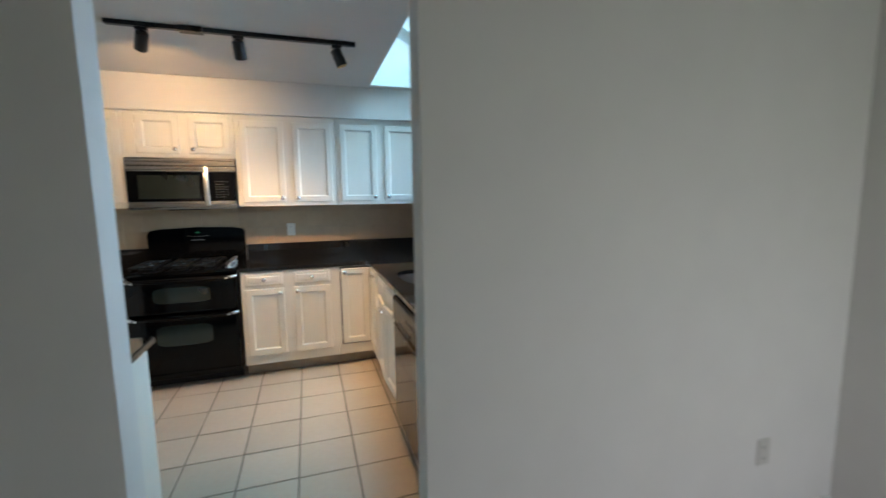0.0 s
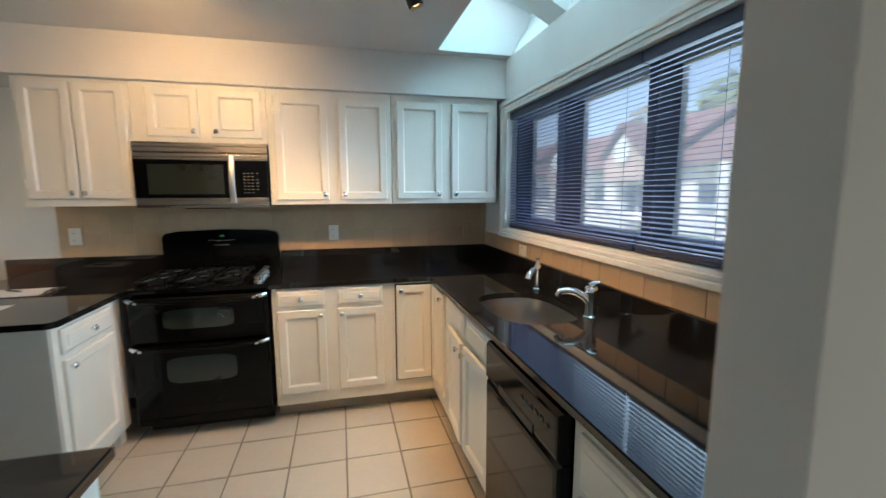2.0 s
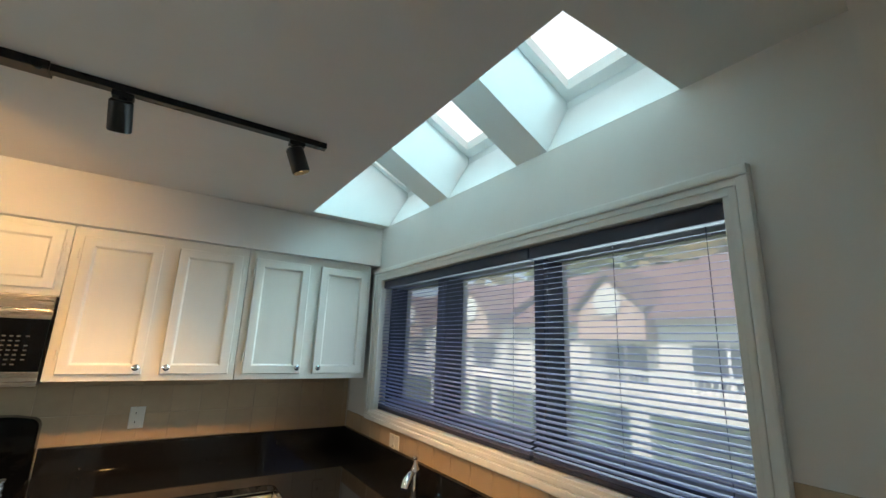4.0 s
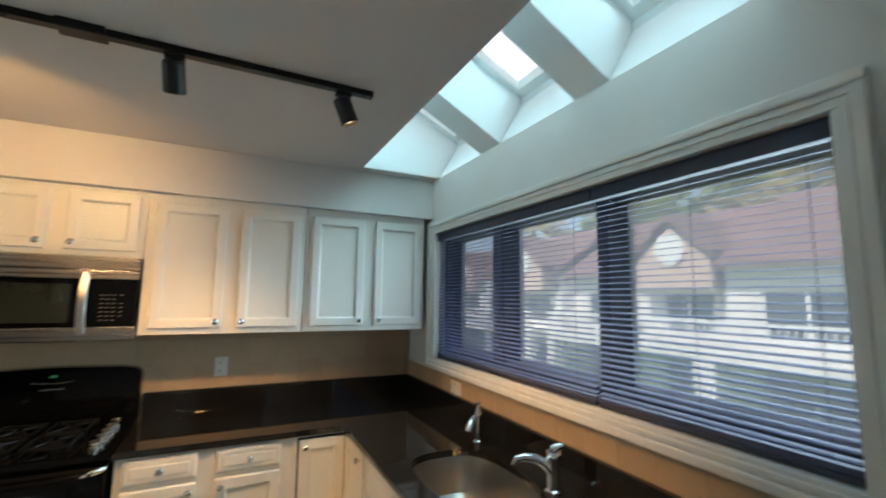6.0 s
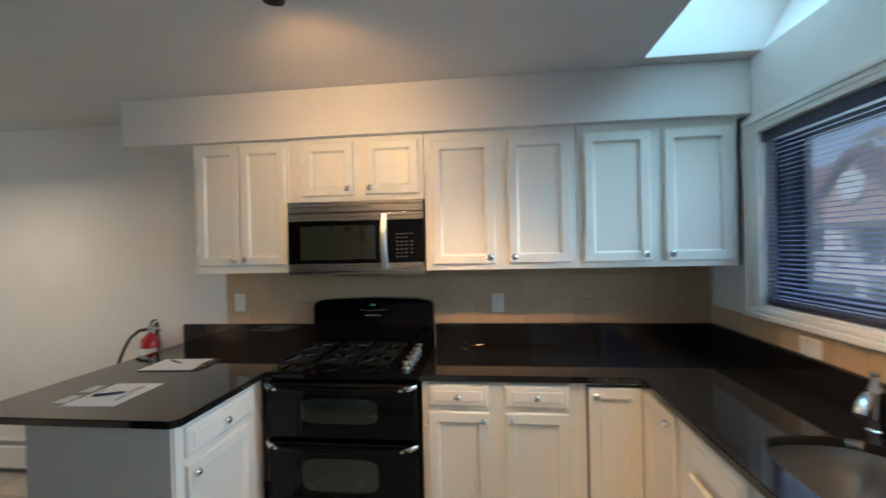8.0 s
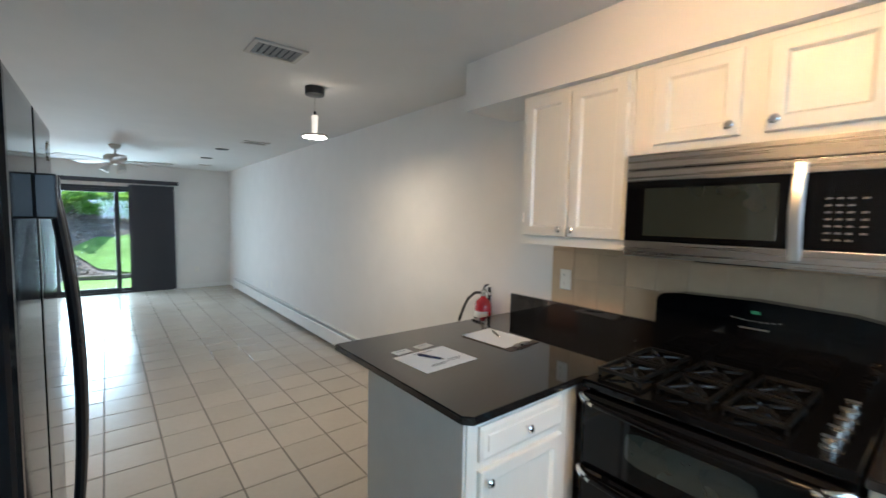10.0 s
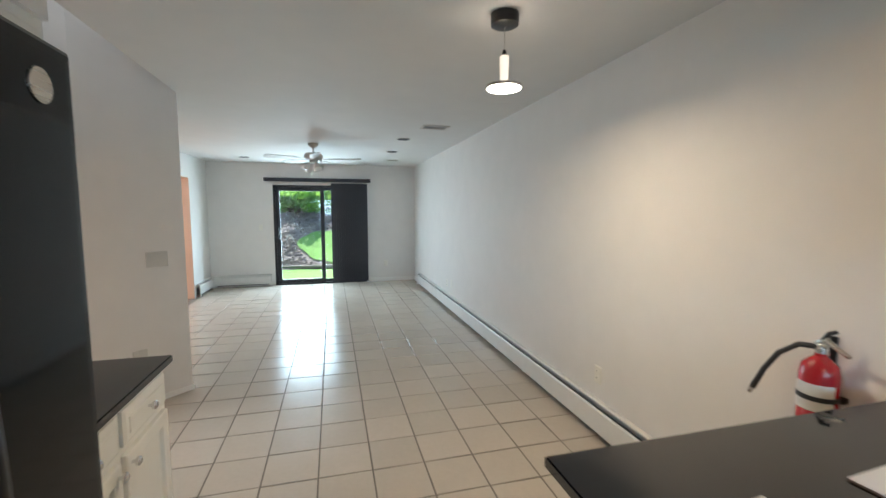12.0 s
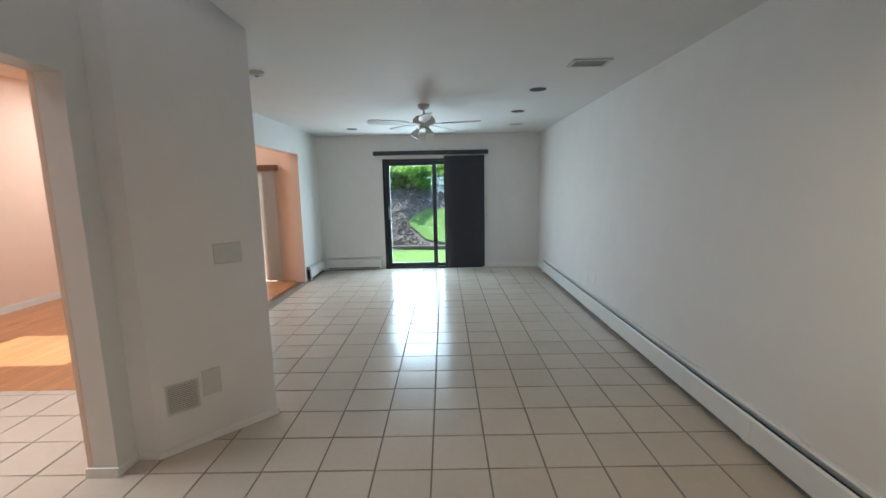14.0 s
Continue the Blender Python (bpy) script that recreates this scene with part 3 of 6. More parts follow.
xs = [-400, -120, -60, -40, -30] + [-26 + 0.6 * k for k in range(26)] + [-10.2, -9, -4, 0, 3, 6, 9, 12, 16, 24, 40, 80, 160, 400]
ys = [-400, -120, -60, -30, -18] + [-12 + 0.8 * k for k in range(32)] + [18, 30, 60, 120, 400]
verts = [(x, y, ground_z(x, y)) for x in xs for y in ys]
faces = [(i * len(ys) + j, (i + 1) * len(ys) + j, (i + 1) * len(ys) + j + 1, i * len(ys) + j + 1) for i in range(len(xs) - 1) for j in range(len(ys) - 1)]
me = bpy.data.meshes.new("ground")
me.from_pydata(verts, [], faces)
me.materials.append(GRASS)
tagged(new("ground", me), kind="structure")


def patch(name, outline, mat, lift):
    """A thin sheet that follows the ground inside an outline given by centre, radii and wobble."""
    cx, cy, rx, ry, turn = outline
    bm_ = bmesh.new()
    rings = []
    for r in range(1, 9):
        rings.append([])
        for k in range(36):
            an = k * math.tau / 36
            rr = r / 8 * (1 + 0.10 * math.sin(3 * an + turn) + 0.05 * math.sin(7 * an))
            x, y = cx + rx * rr * math.cos(an), cy + ry * rr * math.sin(an)
            rings[-1].append(bm_.verts.new((x, y, ground_z(x, y) + lift)))
    c = bm_.verts.new((cx, cy, ground_z(cx, cy) + lift))
    for k in range(36):
        bm_.faces.new((c, rings[0][k], rings[0][(k + 1) % 36]))
        for a_, b_ in zip(rings, rings[1:]):
            bm_.faces.new((a_[k], b_[k], b_[(k + 1) % 36], a_[(k + 1) % 36]))
    return tagged(link_mesh(name, bm_, mat), kind="structure")


patch("mulch_bed", (-15.05, 1.0, 1.72, 3.2, 0.8), MULCH, 0.05)
patch("lawn_edge", (-14.45, 2.85, 1.05, 0.95, 0.2), GRASS, 0.09)
tagged(link_mesh("garden_edging", box(bmesh.new(), -13.30, -13.16, -6, 6, -0.3, -0.09, 0.01), ROOF), kind="structure")
tagged(link_mesh("street", box(bmesh.new(), 8.9, 12.4, -200, 200, -3.2, -2.74), ASPHALT), kind="structure")


def leafy(name, place, size, count, leaf, mat, label, category, trunk=None):
    """A plant: many small leaves scattered over overlapping clumps, with a trunk and limbs if it is a tree."""
    ob = thing(name, place, label, category)
    vs, fs = [], []
    clumps = [(rng.uniform(-1, 1) * size[0] * 0.7, rng.uniform(-1, 1) * size[1] * 0.7, size[2] * rng.uniform(0.35, 0.9), rng.uniform(0.3, 0.5)) for _ in range(12)]
    for _ in range(count):
        cx, cy, cz, cr = rng.choice(clumps)
        d = Vector((rng.gauss(0, 1), rng.gauss(0, 1), rng.gauss(0, 1))).normalized() * rng.uniform(0.6, 1.0) * cr
        p = Vector((cx + d.x * size[0], cy + d.y * size[1], max(0.05, cz + d.z * size[2] * 0.6)))
        u = Vector((rng.gauss(0, 1), rng.gauss(0, 1), rng.gauss(0, 0.6))).normalized() * leaf * rng.uniform(0.6, 1.3)
        v = u.orthogonal().normalized() * leaf * 0.5
        n = len(vs)
        vs += [p - u, p + v, p + u, p - v]
        fs.append((n, n + 1, n + 2, n + 3))
    lift = trunk or 0.0
    me_ = bpy.data.meshes.new("crown")
    me_.from_pydata([(v.x, v.y, v.z + lift) for v in vs], [], fs)
    me_.materials.append(mat)
    crown = new("crown", me_)
    crown.parent = ob
    bm_ = bmesh.new()
    if trunk:
        tube(bm_, [(0, 0, -0.3), (0.05, 0.03, trunk * 0.5), (0, 0.1, trunk + size[2] * 0.6)], [0.2, 0.15, 0.05], 8)
    for cx, cy, cz, cr in clumps[:7]:
        tube(bm_, [(0, 0, trunk * 0.8 if trunk else -0.05), (cx * 0.5, cy * 0.5, lift + cz * 0.5), (cx, cy, lift + cz)], [0.06 if trunk else 0.025, 0.04 if trunk else 0.015, 0.008], 6)
    part("trunk" if trunk else "stems", bm_, BARK, ob)
    return ob


for px, py, s, c in ((-16.9, 0.6, 1.0, 2600), (-16.7, 1.5, 0.95, 2600), (-17.3, 2.6, 0.9, 2200), (-18.6, 1.2, 1.1, 2200), (-17.5, -0.9, 1.0, 2000), (-17.3, -2.3, 1.0, 1500), (-18.5, 4.6, 1.0, 1500)):
    leafy("shrub", (px, py, ground_z(px, py)), (s, s, s * 0.85), c, 0.10, LEAF, "dense green leafy shrub on the garden bank", "shrub")
for px, py, h in ((-40, -7, 4.5), (-43, 3.5, 5), (-40, 13, 4.5)):
    leafy("tree", (px, py, ground_z(px, py)), (3.2, 3.2, 4.0), 2600, 0.26, LEAF2, "broad green tree above the garden bank", "tree", trunk=h * 0.5)
for px, py, h, m in ((44, -12, 6, LEAF2), (46, -4, 7, LEAF3), (43, 3, 6, LEAF2), (46, 9, 7, LEAF2), (43, 16, 6, LEAF3), (46, 23, 7, LEAF2), (44, 31, 6, LEAF2), (47, 40, 7, LEAF3)):
    leafy("tree", (px - 14, py * 0.8, -2.8), (6.0, 6.0, 8.0), 3000, 0.55, m, "tall leafy tree behind the terraced houses", "tree", trunk=h * 0.6)
vs, fs = [], []
for _ in range(3400):
    x, y = rng.uniform(-16.8, -13.4), rng.uniform(-0.9, 3.4)
    if ((x + 14.45) / 1.12) ** 2 + ((y - 2.85) / 1.02) ** 2 < 1:
        continue
    p = Vector((x, y, ground_z(x, y) + 0.065))
    u = Vector((rng.gauss(0, 1), rng.gauss(0, 1), rng.gauss(0, 0.35))).normalized() * rng.uniform(0.02, 0.06)
    v = u.cross(Vector((rng.gauss(0, 0.3), rng.gauss(0, 0.3), 1))).normalized() * rng.uniform(0.012, 0.03)
    w = Vector((0, 0, 0.012))
    n = len(vs)
    vs += [p - u - v, p + u - v, p + u + v, p - u + v, p - u - v + w, p + u - v + w, p + u + v + w, p - u + v + w]
    fs += [(n + 4, n + 5, n + 6, n + 7), (n, n + 1, n + 5, n + 4), (n + 1, n + 2, n + 6, n + 5), (n + 2, n + 3, n + 7, n + 6), (n + 3, n, n + 4, n + 7)]
me = bpy.data.meshes.new("mulch_chips")
me.from_pydata(vs, [], fs)
CHIP = material("pale_bark_chip", (0.34, 0.29, 0.26), 0.9, vary=0.6, grain=9)
me.materials.append(CHIP)
tagged(new("mulch_chips", me), "pale bark chips and leaf litter on the garden bed", "mulch", kind="stuff")
kerb_bm = box(bmesh.new(), -13.35, -13.2, -6, 10, -0.3, -0.02, 0.02)
tagged(link_mesh("kerb", kerb_bm, material("weathered_timber", (0.2, 0.18, 0.16), 0.9, vary=0.3, grain=12, stretch=(1, 0.2, 1))), kind="structure")
# wire hoops at the edge of the bed
for k, (hx, hy) in enumerate(((-14.3, 1.28), (-14.6, 1.55))):
    bm = bmesh.new()
    tube(bm, [(hx, hy + 0.11 * math.cos(an), ground_z(hx, hy) - 0.05 + 0.27 * math.sin(an)) for an in [math.pi * i / 12 for i in range(13)]], 0.012, 6)
    tagged(link_mesh("garden_hoop", bm, material("white_wire", (0.7, 0.7, 0.68), 0.4), smooth=True), "thin white wire hoop at the mulch bed", "garden edging", "garden hoops")

# ---------------------------------------------------------------- terraced houses across the street
RENDER_WHITE = material("white_render", (0.72, 0.70, 0.66), 0.8, vary=0.08, grain=1.2)
ROOF_TILE = material("brown_red_roof", (0.22, 0.12, 0.11), 0.8, vary=0.25, grain=2.5, stretch=(1, 1, 6))
BRICK = material("pale_pink_render", (0.56, 0.40, 0.34), 0.85, vary=0.2, grain=2)
DARK_GLASS = material("dark_window_glass", (0.06, 0.075, 0.10), 0.08, vary=0.2, grain=1)
RAIL = material("white_rail_paint", (0.75, 0.75, 0.74), 0.5, vary=0.05)


def terrace(place):
    """One terraced house that faces -x: two storeys, porch with columns, balcony, pitched roof with a gable."""
    h = thing("terraced_house", place, "white rendered terraced house with brown-red pitched roof", "house", "houses across the street")
    W = 8.0
    wall_bm = bmesh.new()
    for a_, b_, c, d in rects(0, W, 0, 5.6, [(0.8, 3.0, 0.0, 2.3), (4.4, 7.2, 0.5, 2.3), (0.9, 2.9, 3.2, 4.8), (4.6, 7.0, 3.2, 4.8)]):
        box(wall_bm, 0, 0.25, a_, b_, c, d)
    box(wall_bm, 0.25, 8, 0, 0.2, 0, 5.6)
    box(wall_bm, 0.25, 8, W - 0.2, W, 0, 5.6)
    part("wall", wall_bm, RENDER_WHITE, h)
    r = part("roof", prism(bmesh.new(), [(-0.6, 5.5), (4, 8.3), (8.6, 5.5), (8.6, 5.7), (4, 8.55), (-0.6, 5.7)], "y", 0, W), ROOF_TILE, h, "brown-red tiled roof")
    g = bmesh.new()
    prism(g, [(0.4, 4.9), (3.4, 4.9), (3.4, 6.0), (1.9, 7.3), (0.4, 6.0)], "x", -0.9, 2.5)
    part("gable", g, BRICK, h, "pale pink rendered gable")
    gt = bmesh.new()
    prism(gt, [(0.15, 5.95), (1.9, 7.5), (3.65, 5.95), (3.65, 6.15), (1.9, 7.75), (0.15, 6.15)], "x", -1.15, 2.6)
    part("gable_roof", gt, ROOF_TILE, h)
    # plain white disc in front of the gable
    v = bmesh.new()
    tube(v, [(-1.0, 1.9, 6.35), (-0.88, 1.9, 6.35)], 0.62, 20)
    part("gable_disc", v, RAIL, h, "white round disc on the gable")
    for (ya, yb, za, zb) in ((0.8, 3.0, 0.0, 2.3), (4.4, 7.2, 0.5, 2.3), (0.9, 2.9, 3.2, 4.8), (4.6, 7.0, 3.2, 4.8)):
        w_ = bmesh.new()
        for d in ((ya, yb, za, za + 0.09), (ya, yb, zb - 0.09, zb), (ya, ya + 0.09, za, zb), (yb - 0.09, yb, za, zb), ((ya + yb) / 2 - 0.05, (ya + yb) / 2 + 0.05, za, zb)):
            box(w_, 0.08, 0.16, *d)
        f = part("window", w_, RAIL, h)
        boxed("pane", (0.1, 0.12, ya + 0.05, yb - 0.05, za + 0.05, zb - 0.05), DARK_GLASS, f)
    boxed("balcony", (-1.9, 0.02, 0.1, W - 0.1, 2.55, 2.95), RENDER_WHITE, h, 0.03)
    rail_bm = bmesh.new()
    box(rail_bm, -1.88, -1.80, 0.1, W - 0.1, 3.72, 3.82)
    for k in range(40):
        box(rail_bm, -1.86, -1.82, 0.15 + k * 0.197, 0.19 + k * 0.197, 2.95, 3.72)
    part("balustrade", rail_bm, RAIL, h)
    for cy in (0.35, 3.9, 7.6):
        boxed("column", (-1.9, -1.5, cy - 0.22, cy + 0.22, 0, 5.4 if cy == 3.9 else 2.55), RENDER_WHITE, h, 0.03)
    return h


first = terrace((15.0, -14.0, -2.8))
for k in range(1, 7):
    copy_thing(first, pose(15.0 + (k % 2) * 0.8, -14.0 + 8.0 * k, -2.8))
# a railing along the pavement in front of the kitchen
fence = thing("deck_railing", (3.0, 0, -0.16), "dark metal picket railing outside the kitchen window", "railing")
bm = bmesh.new()
box(bm, -0.02, 0.02, -3, 16, 0.78, 0.84)
box(bm, -0.02, 0.02, -3, 16, 0.10, 0.15)
part("rails", bm, DARKFRAME, fence)
bm = bmesh.new()
for k in range(126):
    box(bm, -0.011, 0.011, -2.95 + 0.15 * k, -2.928 + 0.15 * k, 0.15, 0.80)
part("pickets", bm, DARKFRAME, fence)
for k in range(9):
    boxed("post", (-0.04, 0.04, -3 + 2.35 * k, -2.92 + 2.35 * k, -0.3, 0.95), DARKFRAME, fence, 0.005)


def car(place, rz, mat, label):
    c = thing("car", place, label, "car", "cars parked in the street", rz)
    bm_ = bmesh.new()
    prism(bm_, [(-2.15, 0.35), (2.1, 0.35), (2.2, 0.62), (2.05, 0.86), (1.1, 0.95), (0.45, 1.38), (-1.1, 1.42), (-1.85, 1.0), (-2.2, 0.92), (-2.25, 0.55)], "y", -0.85, 0.85)
    bmesh.ops.bevel(bm_, geom=bm_.edges[:], offset=0.06, segments=2, affect="EDGES")
    body = part("body", bm_, mat, c, smooth=True)
    for s in (-1, 1):
        part("side_window", prism(bmesh.new(), [(0.95, 0.98), (0.42, 1.31), (-1.05, 1.34), (-1.6, 1.0)], "y", 0.84 * s, 0.858 * s), DARK_GLASS, body)
        for wx in (-1.35, 1.35):
            wheel = part("wheel", tube(bmesh.new(), [(wx, 0.62 * s, 0.33), (wx, 0.87 * s, 0.33)], 0.33, 20), RUBBER, c)
            part("rim", tube(bmesh.new(), [(wx, 0.86 * s, 0.33), (wx, 0.885 * s, 0.33)], 0.2, 14), CHROME, wheel)
    return c


SILVER = material("silver_car_paint", (0.55, 0.56, 0.58), 0.3, 0.4, vary=0.05, coat=0.5)
WHITECAR = material("white_car_paint", (0.75, 0.75, 0.75), 0.3, vary=0.04, coat=0.5)
car((11.2, 3.2, -2.74), 90, WHITECAR, "white saloon car parked at the kerb")
car((11.2, 8.4, -2.74), 90, SILVER, "silver saloon car parked at the kerb")
car((11.2, 14.6, -2.74), 90, WHITECAR, "white saloon car parked further along the kerb")

# ---------------------------------------------------------------- kitchen cabinets


def knob(x, z, parent, y=-0.022):
    bm_ = bmesh.new()
    tube(bm_, [(x, y + 0.002, z), (x, y - 0.008, z), (x, y - 0.012, z), (x, y - 0.020, z), (x, y - 0.026, z)], [0.006, 0.006, 0.014, 0.016, 0.009], 12)
    return part("knob", bm_, CHROME, parent, "round chrome knob", smooth=True)


def hinge(x, z, parent):
    bm_ = bmesh.new()
    tube(bm_, [(x, -0.016, z - 0.024), (x, -0.016, z + 0.024)], 0.0055, 8)
    box(bm_, x - 0.011, x + 0.011, -0.006, -0.0005, z - 0.02, z + 0.02)
    return part("hinge", bm_, CAB, parent)


def door(parent, x0, x1, z0, z1, knob_at=None, hinge_side=0, rail=0.05, open_deg=0.0):
    """A framed door on the front plane y = 0. knob_at: 'l' or 'r' and 't' or 'b'. It may stand a little open on its hinges."""
    bm_ = bmesh.new()
    nested(bm_, x0, x1, z0, z1, [(0.0, -0.016), (0.004, -0.020), (rail - 0.005, -0.020), (rail - 0.001, -0.0185), (rail + 0.006, -0.007), (rail + 0.008, -0.006)], -0.001)
    ob = part("door", bm_, CAB, parent)
    if knob_at:
        kx = x0 + 0.028 if knob_at[0] == "l" else x1 - 0.028
        kz = z0 + 0.035 if knob_at[1] == "b" else z1 - 0.035
        knob(kx, kz, ob)
        hx = x1 + 0.006 if knob_at[0] == "l" else x0 - 0.006
        if hinge_side:
            for hz in (z0 + 0.09, z1 - 0.09):
                hinge(hx, hz, parent)
    if open_deg:
        px = x1 if knob_at and knob_at[0] == "l" else x0
        ob.matrix_basis = Matrix.Translation((px, 0, 0)) @ pose(0, 0, 0, 0, 0, open_deg) @ Matrix.Translation((-px, 0, 0))
    return ob


def drawer(parent, x0, x1, z0, z1, with_knob=True):
    bm_ = bmesh.new()
    nested(bm_, x0, x1, z0, z1, [(0.0, -0.012), (0.012, -0.018), (0.030, -0.018), (0.033, -0.022)], -0.001)
    ob = part("drawer_front", bm_, CAB, parent)
    if with_knob:
        knob((x0 + x1) / 2, (z0 + z1) / 2, ob, -0.024)
    return ob


UPPER_LABEL = "white painted wall cabinet with framed doors and chrome knobs"


def upper(x0, x1, z0, doors, rz=0, place=None, depth=0.36, width_mat=CAB):
    """A wall cabinet; doors are (x0, x1, z0, z1, knob) in the cabinet's own metres from its west or first corner."""
    ob = thing("wall_cabinet", place or (x0, 4.16, z0), UPPER_LABEL, "cabinet", "kitchen wall cabinets", rz)
    boxed("body", (0, x1 - x0 - 0.0015, 0, depth - 0.002, 0, 2.148 - z0), width_mat, ob, 0.002)
    for d in doors:
        door(ob, d[0] - x0, d[1] - x0, d[2] - z0, d[3] - z0, d[4], 1, 0.048)
    return ob


upper(-1.62, -1.035, 1.40, [(-1.59, -1.333, 1.445, 2.125, "rb"), (-1.322, -1.055, 1.445, 2.125, "lb")])
upper(-1.033, -0.262, 1.795, [(-0.945, -0.656, 1.825, 2.12, "rb"), (-0.585, -0.290, 1.825, 2.12, "lb")])
upper(-0.26, 0.545, 1.40, [(-0.218, 0.117, 1.432, 2.10, "rb"), (0.19, 0.511, 1.432, 2.10, "lb")])
upper(0.547, 1.33, 1.40, [(0.582, 0.907, 1.432, 2.10, "rb"), (0.979, 1.30, 1.432, 2.10, "lb")])

BASE_LABEL = "white painted base cabinet with framed doors and chrome knobs"


def base_body(ob, w, depth, z0=0.105, z1=0.882, kick=0.09):
    boxed("body", (0, w - 0.0015, 0, depth, z0, z1), CAB, ob, 0.002)
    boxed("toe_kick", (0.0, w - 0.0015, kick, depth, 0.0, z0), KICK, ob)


FRONT = 3.905
b = thing("base_cabinet", (-0.255, FRONT, 0), BASE_LABEL, "cabinet", "kitchen base cabinets")
base_body(b, 0.755, 0.60)
drawer(b, 0.030, 0.322, 0.758, 0.868)
drawer(b, 0.398, 0.692, 0.758, 0.868)
door(b, 0.030, 0.322, 0.185, 0.735, "rt", 1)
door(b, 0.398, 0.692, 0.185, 0.735, "lt", 1)
b = thing("corner_cabinet", (0.50, FRONT, 0), "white painted corner cabinet with a folding two-part door", "cabinet")
boxed("body", (0, 0.2845, 0, 0.60, 0.105, 0.882), CAB, b, 0.002)
boxed("return_body", (0.2855, 0.86, -0.395, 0.60, 0.105, 0.882), CAB, b)
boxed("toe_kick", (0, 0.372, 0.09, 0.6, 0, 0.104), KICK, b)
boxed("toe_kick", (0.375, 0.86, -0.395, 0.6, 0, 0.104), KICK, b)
# dark board under the door, coloured as the shade in the gap round it
boxed("gap", (0.018, 0.272, -0.003, 0.001, 0.195, 0.872), SLOT, b)
door(b, 0.027, 0.262, 0.205, 0.862, "lt", 0)
side = door(b, 0.0, 0.33, 0.205, 0.862, "rt", 0)
side.matrix_basis = pose(0.285, -0.012, 0, 0, 0, -90)
# sink cabinet, dishwasher and drawer cabinet along the window wall; their own x runs south
SIDE = 0.785
s = thing("sink_cabinet", (SIDE, 3.508, 0), "white sink base cabinet with two doors standing slightly open", "cabinet", "kitchen base cabinets", -90)
bm = bmesh.new()
box(bm, 0, 0.77, 0, 0.018, 0.105, 0.882)
box(bm, 0, 0.018, 0.018, 0.59, 0.105, 0.882)
box(bm, 0.752, 0.77, 0.018, 0.59, 0.105, 0.882)
box(bm, 0.018, 0.752, 0.018, 0.59, 0.105, 0.125)
part("body", bm, CAB, s)
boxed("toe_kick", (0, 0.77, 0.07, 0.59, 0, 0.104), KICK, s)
drawer(s, 0.060, 0.390, 0.742, 0.868, False)
drawer(s, 0.420, 0.755, 0.742, 0.868, False)
door(s, 0.060, 0.392, 0.165, 0.715, "rt", 0, open_deg=-3.5)
door(s, 0.424, 0.755, 0.165, 0.715, "lt", 0, open_deg=3.0)

d = thing("dishwasher", (SIDE - 0.015, 2.73, 0), "glossy black built-in dishwasher under the counter", "dishwasher", rz=-90)
boxed("tub", (0.005, 0.605, 0.03, 0.59, 0.10, 0.87), PLASTIC, d)
bm = bmesh.new()
nested(bm, 0.004, 0.606, 0.115, 0.715, [(0, -0.012), (0.012, -0.024), (0.03, -0.026)], 0.03)
dd = part("door", bm, BLACK, d, smooth=False)
bm = bmesh.new()
nested(bm, 0.004, 0.606, 0.72, 0.872, [(0, -0.014), (0.01, -0.026), (0.02, -0.027)], 0.03)
panel = part("control_panel", bm, BLACK, d)
boxed("handle_recess", (0.16, 0.45, -0.030, -0.026, 0.725, 0.757), PLASTIC, panel, 0.003)
for k in range(6):
    boxed("button", (0.35 + 0.035 * k, 0.372 + 0.035 * k, -0.0295, -0.026, 0.80, 0.815), PLASTIC, panel, 0.002)
boxed("kick_plate", (0.005, 0.605, 0.06, 0.59, 0.0, 0.10), PLASTIC, d)

b = thing("drawer_cabinet", (SIDE, 2.115, 0), "white painted base cabinet with drawer and door", "cabinet", "kitchen base cabinets", -90)
base_body(b, 0.575, 0.59)
drawer(b, 0.045, 0.52, 0.70, 0.85)
door(b, 0.045, 0.52, 0.165, 0.665, "lt", 0)

# peninsula cabinet; its own x runs north
PEN_X = -1.083
b = thing("peninsula_cabinet", (PEN_X, 3.315, 0), "white painted peninsula cabinet with drawer, door and plain side panel", "cabinet", rz=90)
boxed("body", (0, 0.53, 0, 0.60, 0.105, 0.882), CAB, b, 0.002)
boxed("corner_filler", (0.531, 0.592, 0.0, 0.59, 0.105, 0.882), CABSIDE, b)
boxed("filler_foot", (0.531, 0.592, 0.035, 0.59, 0.0, 0.104), CAB, b)
boxed("toe_kick", (0.02, 0.53, 0.07, 0.58, 0, 0.104), KICK, b)
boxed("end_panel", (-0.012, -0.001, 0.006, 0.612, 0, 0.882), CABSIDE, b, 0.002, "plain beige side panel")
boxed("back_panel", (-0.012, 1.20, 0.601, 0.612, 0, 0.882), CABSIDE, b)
drawer(b, 0.045, 0.475, 0.745, 0.862)
door(b, 0.045, 0.475, 0.165, 0.715, "lt", 0)

